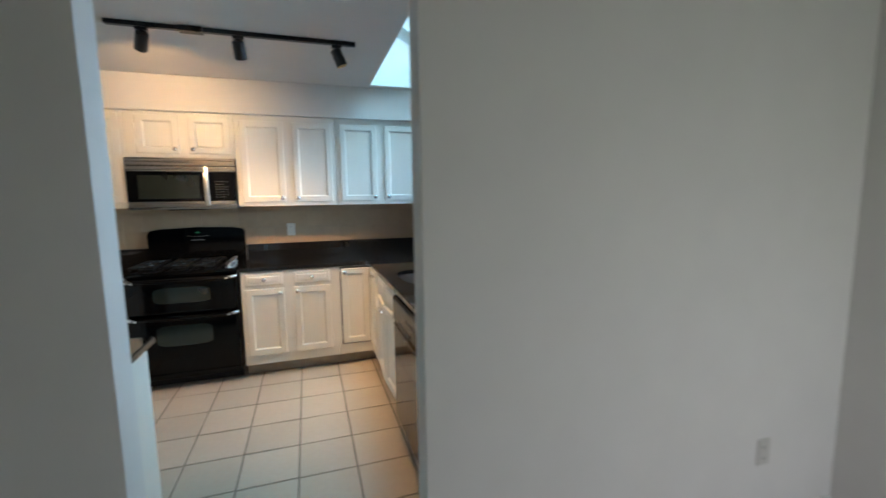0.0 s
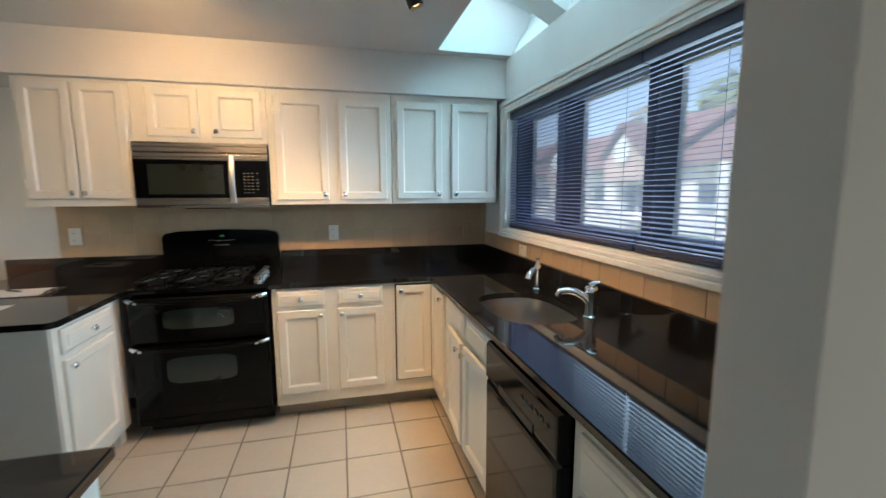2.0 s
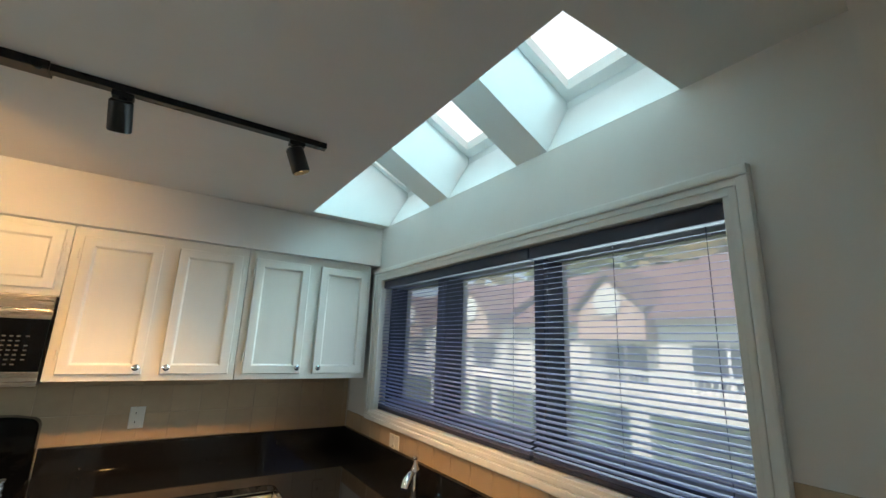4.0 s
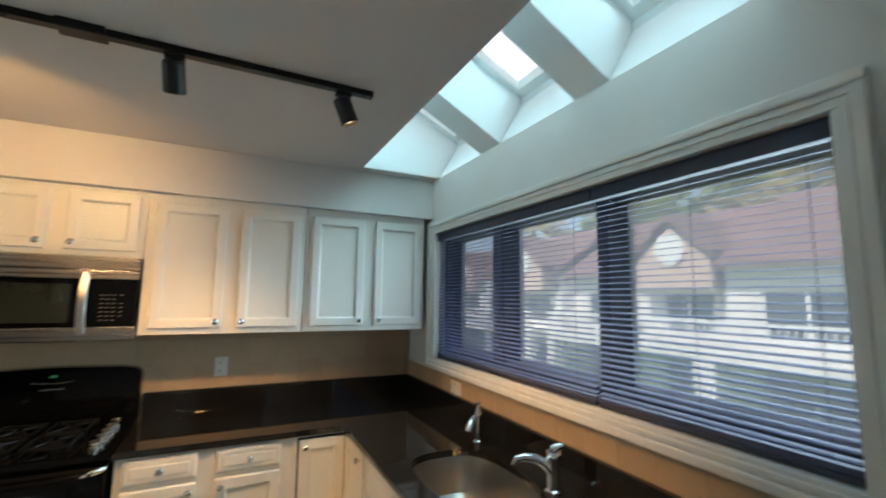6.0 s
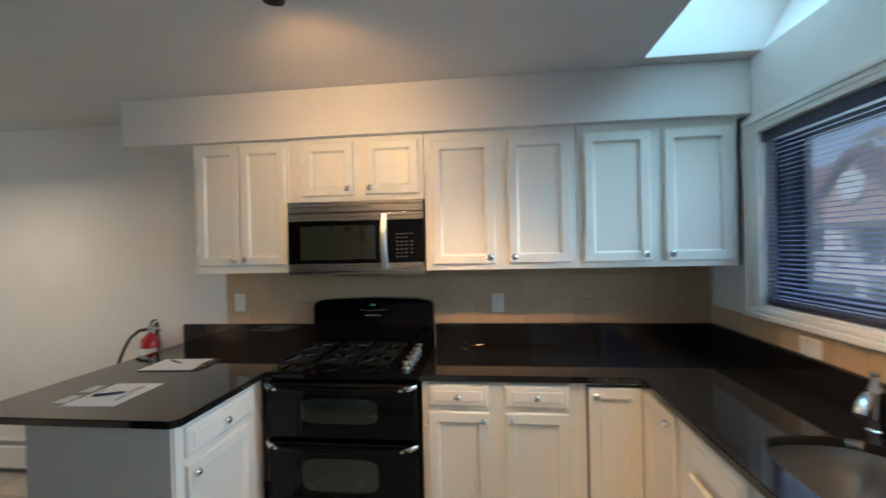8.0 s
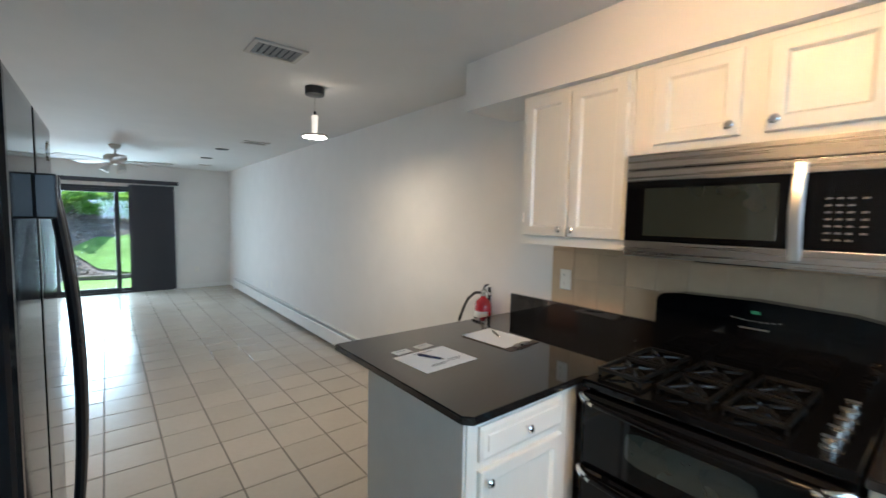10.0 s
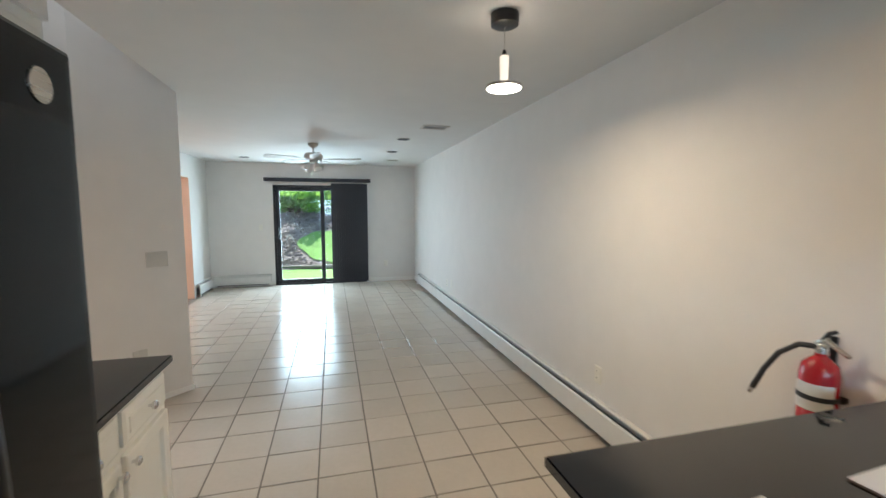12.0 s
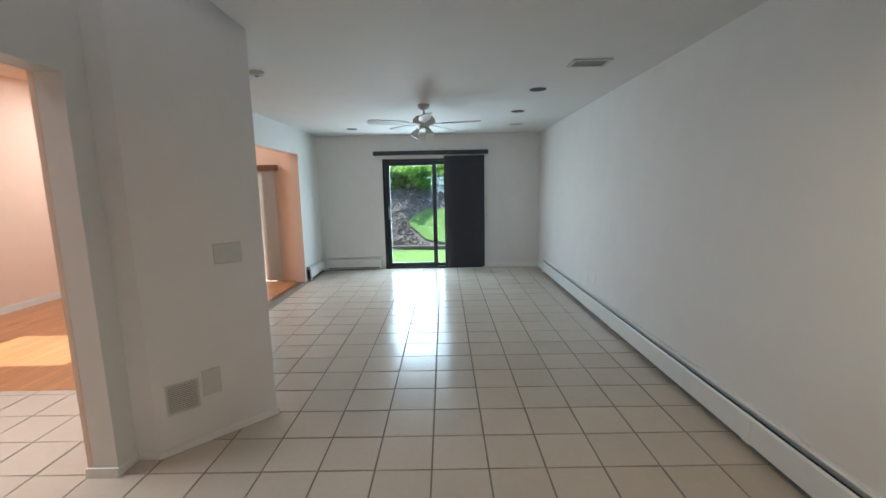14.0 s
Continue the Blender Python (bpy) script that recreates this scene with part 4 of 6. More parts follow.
# run of cabinets on the south side; their own x runs west
b = thing("base_cabinet", (-0.345, 2.145, 0), "white painted base cabinet beside the doorway", "cabinet", "kitchen base cabinets", 180)
base_body(b, 0.92, 0.61)
for k in range(2):
    drawer(b, 0.03 + 0.445 * k, 0.445 + 0.445 * k, 0.745, 0.862)
    door(b, 0.03 + 0.445 * k, 0.445 + 0.445 * k, 0.165, 0.715, "rt" if k == 0 else "lt", 0)
b = thing("base_cabinet", (-2.225, 2.145, 0), "white painted base cabinet beside the fridge", "cabinet", "kitchen base cabinets", 180)
base_body(b, 0.775, 0.61)
for k in range(2):
    drawer(b, 0.03 + 0.375 * k, 0.37 + 0.375 * k, 0.745, 0.862)
    door(b, 0.03 + 0.375 * k, 0.37 + 0.375 * k, 0.165, 0.715, "rt" if k == 0 else "lt", 0)


def south_upper(xe, xw, z0):
    ob = thing("wall_cabinet", (xe, 1.855, z0), UPPER_LABEL, "cabinet", "kitchen wall cabinets", 180)
    w = xe - xw
    boxed("body", (0, w, 0, 0.32, 0, 2.148 - z0), CAB, ob, 0.002)
    h = (w - 0.09) / 2
    for k, kn in ((0, "rb"), (1, "lb")):
        door(ob, 0.03 + k * (h + 0.03), 0.03 + h + k * (h + 0.03), 0.035, 2.10 - z0, kn, 1)


south_upper(-0.355, -1.275, 1.39)
south_upper(-1.285, -2.205, 1.86)
south_upper(-2.215, -2.965, 1.39)

# ---------------------------------------------------------------- worktops


def worktop(name, outline, label, hole=None, z0=0.884, z1=0.914):
    """A stone slab with a softened edge, and a rounded hole for the sink if one is given."""
    bm_ = bmesh.new()
    loops = [[bm_.verts.new((x, y, z1)) for x, y in outline]]
    if hole:
        cx, cy, rx, ry = hole
        pts = []
        for k in range(40):
            an = k * math.tau / 40
            c_, s_ = math.cos(an), math.sin(an)
            f = (abs(c_) ** 3.0 + abs(s_) ** 3.0) ** (-1 / 3.0)
            pts.append((cx + rx * c_ * f, cy + ry * s_ * f))
        loops.append([bm_.verts.new((x, y, z1)) for x, y in pts])
    edges = [bm_.edges.new((lp[k], lp[(k + 1) % len(lp)])) for lp in loops for k in range(len(lp))]
    bmesh.ops.triangle_fill(bm_, use_beauty=True, use_dissolve=False, edges=edges)
    made = bmesh.ops.extrude_face_region(bm_, geom=bm_.faces[:])
    bmesh.ops.translate(bm_, verts=[v for v in made["geom"] if isinstance(v, bmesh.types.BMVert)], vec=(0, 0, z0 - z1))
    bmesh.ops.recalc_face_normals(bm_, faces=bm_.faces)
    rim = [ed for ed in bm_.edges if len(ed.link_faces) == 2 and abs(ed.link_faces[0].normal.dot(ed.link_faces[1].normal)) < 0.3 and ed.verts[0].co.z == ed.verts[1].co.z]
    bmesh.ops.bevel(bm_, geom=rim, offset=0.004, segments=2, affect="EDGES")
    return tagged(link_mesh(name, bm_, STONE), label, "countertop")


SINK = (1.06, 3.03, 0.198, 0.285)
main_top = worktop("countertop", [(-0.262, 3.878), (0.735, 3.878), (0.757, 3.856), (0.757, 1.536), (1.376, 1.536), (1.376, 4.516), (-0.262, 4.516)],
                   "polished black granite worktop round the sink corner", SINK)
pen_top = worktop("countertop", [(-2.0, 3.29), (-1.085, 3.29), (-1.055, 3.32), (-1.055, 3.90), (-1.035, 3.915), (-1.035, 4.516), (-2.0, 4.516)], "polished black granite worktop of the peninsula")
worktop("countertop", [(-1.268, SOUTH + 0.004), (-0.328, SOUTH + 0.004), (-0.328, 2.185), (-1.268, 2.185)], "polished black granite worktop beside the doorway")
worktop("countertop", [(-3.022, SOUTH + 0.004), (-2.212, SOUTH + 0.004), (-2.212, 2.175), (-3.022, 2.175)], "polished black granite worktop beside the fridge")


def upstand(dims, label):
    return tagged(link_mesh("upstand", box(bmesh.new(), *dims, 0.002), STONE), label, "backsplash")


upstand((-0.262, 1.352, 4.494, 4.518, 0.9145, 1.045), "black granite upstand along the range wall")
upstand((1.354, 1.378, 1.54, 4.518, 0.9145, 1.045), "black granite upstand below the window")
upstand((-1.975, -1.036, 4.494, 4.518, 0.9145, 1.045), "black granite upstand behind the peninsula")

# sink
sink = thing("sink", (SINK[0], SINK[1], 0.70), "rounded undermount stainless steel sink", "sink")
bm = bmesh.new()
rings = []
for f, z in ((1.07, 0.184), (1.03, 0.184), (1.02, 0.18), (1.0, 0.10), (0.95, 0.03), (0.85, 0.006), (0.12, 0.0)):
    ring = []
    for k in range(40):
        an = k * math.tau / 40
        c_, s_ = math.cos(an), math.sin(an)
        g = (abs(c_) ** 3.0 + abs(s_) ** 3.0) ** (-1 / 3.0)
        ring.append(bm.verts.new((SINK[2] * c_ * g * f, SINK[3] * s_ * g * f, z)))
    rings.append(ring)
for r0, r1 in zip(rings, rings[1:]):
    for k in range(40):
        bm.faces.new((r0[k], r0[(k + 1) % 40], r1[(k + 1) % 40], r1[k]))
bm.faces.new(rings[-1])
part("bowl", bm, SINKSTEEL, sink, smooth=True)
part("drain", lathe(bmesh.new(), [(0.045, 0.001), (0.045, 0.004), (0.036, 0.005), (0.03, 0.002)], seg=20), CHROME, sink, smooth=True)

# faucet with a low arched spout, and the second, slimmer tap
f = thing("faucet", (1.262, 2.785, 0.9145), "chrome single-lever kitchen faucet", "faucet")
body = part("body", lathe(bmesh.new(), [(0.033, 0.0), (0.033, 0.006), (0.026, 0.012), (0.025, 0.07), (0.027, 0.10), (0.030, 0.112), (0.030, 0.132), (0.026, 0.14), (0.012, 0.145)]), CHROME, f, smooth=True)
part("spout", tube(bmesh.new(), [(-0.012, 0.0, 0.075), (-0.035, 0.012, 0.100), (-0.065, 0.026, 0.116), (-0.10, 0.042, 0.120), (-0.128, 0.054, 0.113), (-0.135, 0.057, 0.094)],
                       [0.018, 0.017, 0.016, 0.015, 0.014, 0.013]), CHROME, f, smooth=True)
part("lever", tube(bmesh.new(), [(0.0, 0.0, 0.143), (0.012, -0.008, 0.156), (0.03, -0.02, 0.162)], [0.02, 0.014, 0.008]), CHROME, f, smooth=True)
f = thing("side_tap", (1.285, 3.358, 0.9145), "slim chrome side tap with pull-out head", "faucet")
part("body", lathe(bmesh.new(), [(0.024, 0.0), (0.024, 0.005), (0.018, 0.01), (0.018, 0.10), (0.021, 0.11), (0.021, 0.135), (0.012, 0.15), (0.008, 0.175), (0.013, 0.18), (0.013, 0.188)]), CHROME, f, smooth=True)
part("spout", tube(bmesh.new(), [(-0.01, 0, 0.115), (-0.035, -0.02, 0.118), (-0.07, -0.045, 0.095), (-0.085, -0.055, 0.07)], [0.012, 0.016, 0.022, 0.02]), CHROME, f, smooth=True)

# ---------------------------------------------------------------- range and microwave
r = thing("range", (-1.029, 3.865, 0), "glossy black double-oven gas range", "oven range")
RW = 0.762
boxed("body", (0.004, RW - 0.004, 0.03, 0.63, 0.09, 0.895), BLACK, r, 0.003)
boxed("plinth", (0.02, RW - 0.02, 0.12, 0.6, 0.0, 0.09), BLACK_MATT, r)
bm = bmesh.new()
box(bm, 0.0, RW, -0.012, 0.64, 0.893, 0.926, 0.008)
top = part("cooktop", bm, BLACK, r)


def oven_door(z0, z1, wz0, wz1):
    bm_ = bmesh.new()
    nested(bm_, 0.006, RW - 0.006, z0, z1, [(0, -0.012), (0.010, -0.024), (0.02, -0.026)], 0.03)
    d_ = part("oven_door", bm_, BLACK, r)
    g = bmesh.new()
    n = 28
    pts = []
    cx, cz, hx, hz = 0.378, (wz0 + wz1) / 2, 0.19, (wz1 - wz0) / 2
    for k in range(n):
        an = k * math.tau / n
        c_, s_ = math.cos(an), math.sin(an)
        e_ = (abs(c_) ** 6 + abs(s_) ** 6) ** (-1 / 6)
        pts.append((cx + hx * c_ * e_, cz + hz * s_ * e_))
    prism(g, pts, "y", -0.0285, -0.0255)
    part("oven_window", g, OVEN_GLASS, d_, "greenish dark oven window")
    hb = bmesh.new()
    zh = z1 - 0.012
    tube(hb, [(0.045 + 0.6725 * k / 12, -0.052 - 0.012 * math.sin(math.pi * k / 12), zh - 0.010 * math.sin(math.pi * k / 12)) for k in range(13)], 0.012, 10)
    part("handle", hb, BLACK, d_, smooth=True)
    for sx in (0.035, RW - 0.035):
        cap = bmesh.new()
        sgn = 1 if sx < 0.3 else -1
        tube(cap, [(sx - sgn * 0.025, -0.022, zh + 0.006), (sx, -0.047, zh + 0.004), (sx + sgn * 0.045, -0.058, zh - 0.004)], [0.012, 0.014, 0.010], 10)
        part("handle_end", cap, CHROME, d_, "chrome handle end", smooth=True)


oven_door(0.598, 0.875, 0.685, 0.805)
oven_door(0.135, 0.590, 0.355, 0.515)
boxed("bottom_panel", (0.006, RW - 0.006, -0.006, 0.03, 0.09, 0.13), BLACK, r, 0.004)
# backguard with clock and buttons
bm = bmesh.new()
prism(bm, [(0.0, 0.92), (RW, 0.92), (RW, 1.17), (RW - 0.02, 1.198), (RW - 0.10, 1.212), (RW / 2, 1.222), (0.10, 1.212), (0.02, 1.198), (0.0, 1.17)], "y", 0.57, 0.645)
bmesh.ops.bevel(bm, geom=bm.edges[:], offset=0.006, segments=2, affect="EDGES")
bg = part("backguard", bm, BLACK, r)
boxed("clock", (0.370, 0.398, 0.5675, 0.571, 1.170, 1.182), CLOCK, bg, 0.0, "small green clock display")
for k in range(9):
    boxed("button", (0.300 + 0.0195 * k, 0.313 + 0.0195 * k, 0.5655, 0.571, 1.143 - 0.006 * math.sin(math.pi * k / 8), 1.150 - 0.006 * math.sin(math.pi * k / 8)), STEEL, bg, 0.002)
boxed("badge", (0.335, 0.430, 0.5665, 0.571, 1.108, 1.114), STEEL, bg)
# burners and grates, knobs along the right side
for gx in (0.10, 0.32, 0.52):
    g = bmesh.new()
    for yy in (0.07, 0.27, 0.30, 0.50):
        box(g, gx - 0.085, gx + 0.085, yy, yy + 0.012, 0.944, 0.958, 0.003)
    for xx in (gx - 0.085, gx + 0.073):
        for ya, yb in ((0.07, 0.282), (0.30, 0.512)):
            box(g, xx, xx + 0.012, ya, yb, 0.944, 0.958, 0.003)
    for cy in (0.175, 0.405):
        for k in range(4):
            an = math.pi / 4 + k * math.pi / 2
            tube(g, [(gx + 0.02 * math.cos(an), cy + 0.025 * math.sin(an), 0.955), (gx + 0.08 * math.cos(an), cy + 0.10 * math.sin(an), 0.95)], 0.006, 6)
    for xx in (gx - 0.082, gx + 0.076):
        for yy in (0.074, 0.274, 0.304, 0.504):
            box(g, xx, xx + 0.008, yy, yy + 0.008, 0.925, 0.945)
    part("grate", g, BLACK_MATT, r)
    for cy in (0.175, 0.405):
        part("burner", lathe(bmesh.new(), [(0.042, 0.926), (0.042, 0.934), (0.03, 0.936), (0.03, 0.945), (0.022, 0.948)], (gx, cy, 0), 16), BLACK_MATT, r, smooth=True)
for k in range(5):
    bm = lathe(bmesh.new(), [(0.02, 0.926), (0.02, 0.932), (0.017, 0.934), (0.016, 0.952), (0.012, 0.955)], (0.69, 0.08 + 0.092 * k, 0), 14)
    box(bm, 0.672, 0.708, 0.0765 + 0.092 * k, 0.0835 + 0.092 * k, 0.954, 0.964, 0.002)
    part("burner_knob", bm, STEEL, r, "dull steel burner knob", smooth=True)

m = thing("microwave", (-1.030, 4.125, 1.385), "stainless steel over-range microwave with black glass door", "microwave")
MW, MH = 0.763, 0.405
boxed("body", (0.002, MW - 0.002, 0.012, 0.392, 0.0, MH), PLASTIC, m)
bm = bmesh.new()
box(bm, 0, MW, -0.006, 0.014, MH - 0.062, MH, 0.003)
part("vent_panel", bm, STEEL, m, "brushed steel vent panel")
boxed("door_top", (0, MW, -0.008, 0.014, MH - 0.108, MH - 0.065, ), STEEL, m, 0.003)
boxed("door_bottom", (0, MW, -0.008, 0.014, 0.0, 0.062), STEEL, m, 0.003)
boxed("door_glass", (0, 0.535, -0.006, 0.012, 0.0625, MH - 0.1085), BLACK, m)
boxed("window", (0.075, 0.50, -0.0085, -0.004, 0.085, MH - 0.135), OVEN_GLASS, m, 0.001)
boxed("control_panel", (0.5365, MW, -0.006, 0.012, 0.0625, MH - 0.1085), BLACK, m)
KEYPRINT = material("key_print", (0.08, 0.08, 0.078), 0.5)
bm = bmesh.new()
for rr in range(7):
    for cc in range(4):
        if (rr, cc) in ((0, 3), (5, 3)):
            continue
        box(bm, 0.615 + 0.024 * cc + (0.006 if cc == 3 else 0), 0.628 + 0.024 * cc + (0.006 if cc == 3 else 0), -0.0068, -0.0055, 0.092 + 0.0205 * rr, 0.098 + 0.0205 * rr)
part("key_print", bm, KEYPRINT, m, "small grey key markings")
hb = bmesh.new()
pts = [(0.553, -0.018 - 0.028 * math.sin(math.pi * k / 14), 0.028 + (MH - 0.105) * k / 14) for k in range(15)]
ra = [[hb.verts.new((p[0] + dx, p[1] + dy, p[2])) for dx, dy in ((-0.018, 0.004), (-0.012, -0.007), (0.012, -0.007), (0.018, 0.004))] for p in pts]
for r0, r1 in zip(ra, ra[1:]):
    for k in range(4):
        hb.faces.new((r0[k], r0[(k + 1) % 4], r1[(k + 1) % 4], r1[k]))
hb.faces.new(ra[0][::-1])
hb.faces.new(ra[-1])
part("handle", hb, HANDLE, m, "curved polished steel handle", smooth=True)
boxed("underside_lamp", (0.25, 0.52, 0.05, 0.3, -0.008, 0.001), PLASTIC, m)

# ---------------------------------------------------------------- fridge
fr = thing("fridge", (-2.2, 2.31, 0), "tall glossy black side-by-side fridge with curved handles", "fridge", rz=180)
fr.matrix_basis = pose(-1.285, 2.31, 0, 0, 0, 180)
boxed("body", (0, 0.915, 0.065, 0.76, 0.02, 1.80), PLASTIC, fr, 0.004)
for xa, xb in ((0.003, 0.452), (0.460, 0.912)):
    bm = bmesh.new()
    nested(bm, xa, xb, 0.09, 1.815, [(0, 0.016), (0.004, 0.008), (0.014, 0.001), (0.03, 0.0)], 0.062)
    dr = part("door", bm, FRIDGE, fr)
    hx = xb - 0.045 if xa < 0.1 else xa + 0.045
    hb = bmesh.new()
    n = 22
    pts = [(hx, -0.022 - 0.052 * math.sin(math.pi * k / n) ** 0.7, 0.42 + 1.18 * k / n) for k in range(n + 1)]
    rr = []
    for p in pts:
        rr.append([hb.verts.new((p[0] + 0.019 * math.cos(an), p[1] + 0.014 * math.sin(an), p[2])) for an in [k * math.tau / 10 for k in range(10)]])
    for r0, r1 in zip(rr, rr[1:]):
        for k in range(10):
            hb.faces.new((r0[k], r0[(k + 1) % 10], r1[(k + 1) % 10], r1[k]))
    hb.faces.new(rr[0][::-1])
    hb.faces.new(rr[-1])
    hd = part("handle", hb, PLASTIC, dr, "curved black handle", smooth=True)
    for za, zb in ((0.42, 0.50), (1.50, 1.62)):
        boxed("handle_mount", (hx - 0.022, hx + 0.022, -0.045, 0.002, za, zb), PLASTIC, hd, 0.006)
boxed("base_grille", (0.02, 0.895, 0.03, 0.10, 0.0, 0.085), PLASTIC, fr)
bm = tube(bmesh.new(), [(0.80, 0.0005, 1.72), (0.80, -0.003, 1.72)], 0.032, 24)
part("badge", bm, STEEL, fr, "small oval steel badge")

# ---------------------------------------------------------------- blinds


def blind(y0, y1):
    w = thing("window_blind", (EAST + 0.03, (y0 + y1) / 2, WIN[2]), "dark navy horizontal slat blind, lowered and half open", "blind", "kitchen window blinds")
    h = (y1 - y0) / 2
    boxed("head_rail", (-0.02, 0.02, -h, h, 0.775, 0.825), NAVY, w, 0.004)
    boxed("bottom_rail", (-0.013, 0.013, -h + 0.004, h - 0.004, 0.004, 0.022), NAVY, w, 0.004)
    me_ = None
    n = 35
    for k in range(4):
        boxed("stacked_slat", (-0.0125, 0.0125, -h + 0.004, h - 0.004, 0.0225 + 0.0042 * k, 0.0255 + 0.0042 * k), SLAT, w)
    for k in range(n - 1):
        if me_ is None:
            b_ = bmesh.new()
            sec = [(-0.0125, -0.0009), (-0.006, 0.0003), (0.0, 0.0007), (0.006, 0.0003), (0.0125, -0.0009)]
            lo = [b_.verts.new((x, -h + 0.004, z)) for x, z in sec]
            hi = [b_.verts.new((x, h - 0.004, z)) for x, z in sec]
            lo2 = [b_.verts.new((x, -h + 0.004, z - 0.0006)) for x, z in sec]
            hi2 = [b_.verts.new((x, h - 0.004, z - 0.0006)) for x, z in sec]
            for i in range(4):
                b_.faces.new((lo[i], lo[i + 1], hi[i + 1], hi[i]))
                b_.faces.new((lo2[i], hi2[i], hi2[i + 1], lo2[i + 1]))
            for q in ((lo[0], hi[0], hi2[0], lo2[0]), (lo[4], lo2[4], hi2[4], hi[4])):
                b_.faces.new(q)
            ob = part("slat", b_, SLAT, w)
            me_ = ob.data
        else:
            ob = new("slat", me_)
            ob.parent = w
        ob.matrix_basis = pose(0, 0, 0.052 + 0.0212 * k, 0, SLAT_TILT, 0)
    for cy in (-h * 0.82, 0.0, h * 0.82):
        part("cord", tube(bmesh.new(), [(0.013, cy, 0.02), (0.013, cy, 0.78)], 0.0012, 5), NAVY, w)
    return w


SLAT_TILT = -11.0
blind(WIN[0] + 0.006, 2.692)
blind(2.700, WIN[1] - 0.006)

vb = thing("vertical_blind", (WEST + 0.06, 3.15, 0.02), "charcoal vertical blind drawn to one side under a valance", "blind")
boxed("valance", (-0.055, 0.02, -1.61, 0.44, 2.045, 2.115), VBLIND, vb, 0.003)
slat_me = None
for k in range(15):
    if slat_me is None:
        bm = bmesh.new()
        pts = [(-0.045 + 0.09 * i / 6, 0.006 * math.sin(math.pi * i / 6)) for i in range(7)]
        prism(bm, pts + [(x, y + 0.0015) for x, y in reversed(pts)], "z", 0.01, 2.02)
        ob = part("vane", bm, VBLIND, vb)
        slat_me = ob.data
    else:
        ob = new("vane", slat_me)
        ob.parent = vb
    ob.matrix_basis = pose(-0.005, -0.31 + 0.0455 * k, 0, 0, 0, 72)

# ---------------------------------------------------------------- lamps


def track_head(x, aim, label):
    ob = thing("track_light", (x, 3.075, Z - 0.03), label, "track light", "track lights")
    part("stem", tube(bmesh.new(), [(0, 0, 0.004), (0, 0, -0.038)], [0.016, 0.011], 12), PLASTIC, ob, smooth=True)
    boxed("clip", (-0.03, 0.03, -0.016, 0.016, -0.012, 0.003), PLASTIC, ob, 0.003)
    dvec = Vector(aim).normalized()
    top_ = Vector((0, 0, -0.042)) - dvec * 0.022
    end = top_ + dvec * 0.102
    can = part("can", tube(bmesh.new(), [top_, top_ + dvec * 0.006, end - dvec * 0.004, end], [0.026, 0.033, 0.034, 0.032], 24, False), BLACK_MATT, ob, smooth=True)
    part("cap", tube(bmesh.new(), [top_, top_ + dvec * 0.004], [0.028, 0.030], 24), BLACK_MATT, can)
    part("lens", tube(bmesh.new(), [end - dvec * 0.020, end - dvec * 0.014], 0.030, 20), LENS, can, "lit lamp face")
    return ob


rail = thing("track_rail", (-0.04, 3.075, Z - 0.03), "black ceiling light track with feed box", "light track")
boxed("rail", (-0.66, 0.66, -0.017, 0.017, 0.006, 0.0295), PLASTIC, rail, 0.002)
boxed("feed_box", (-0.31, -0.19, -0.03, 0.03, 0.0, 0.0295), PLASTIC, rail, 0.003)
track_head(-0.53, (-0.30, 0.62, -0.62), "black cylinder track lamp aimed at the wall, lit")
track_head(-0.05, (0.05, 0.50, -0.86), "black cylinder track lamp aimed at the worktop, lit")
track_head(0.505, (0.36, 0.02, -0.85), "black cylinder track lamp aimed at the sink, lit")

pl = thing("pendant_lamp", (-3.075, 3.625, Z), "small lit pendant with clear stem and glowing disc", "pendant lamp")
part("canopy", lathe(bmesh.new(), [(0.066, -0.001), (0.066, -0.052), (0.060, -0.056)], seg=28), BLACK_MATT, pl, "matt black round canopy", smooth=True)
part("wire", tube(bmesh.new(), [(0, 0, -0.05), (0, 0, -0.19)], 0.0018, 6), STEEL, pl)
part("socket", tube(bmesh.new(), [(0, 0, -0.165), (0, 0, -0.19)], [0.008, 0.012], 12), BLACK_MATT, pl, smooth=True)
part("stem", lathe(bmesh.new(), [(0.012, -0.19), (0.022, -0.195), (0.019, -0.315), (0.014, -0.325)], seg=16), ACRYLIC, pl, "clear acrylic lit stem", smooth=True)
disc = part("disc", lathe(bmesh.new(), [(0.018, -0.322), (0.088, -0.330), (0.090, -0.338), (0.084, -0.342)], seg=32), STEEL, pl, smooth=True)
part("light_disc", lathe(bmesh.new(), [(0.082, -0.3425), (0.080, -0.346)], seg=32), LED, disc, "glowing round light panel")


def downlight(x, y, label, mat):
    ob = thing("recessed_light", (x, y, Z), label, "recessed light", "recessed ceiling lights")
    bm_ = bmesh.new()
    prof = [(0.090, -0.001), (0.090, -0.003), (0.082, -0.005), (0.080, -0.003)]
    lathe(bm_, prof, seg=28)
    part("trim_ring", bm_, FANWHITE, ob)
    part("baffle", lathe(bmesh.new(), [(0.081, -0.0075), (0.081, -0.0045)], seg=28), mat, ob, "dark unlit opening")


for x, y in ((-6.65, 3.735), (-7.85, 3.745), (-9.15, 1.36)):
    downlight(x, y, "unlit recessed ceiling light with dark baffle", SLOT)


# dark tone that puts the shade between vent louvres into the colour
LOUVRE_SHADE = material("louvre_shade_dark", (0.20, 0.185, 0.165), 0.6, vary=0.2, grain=30)


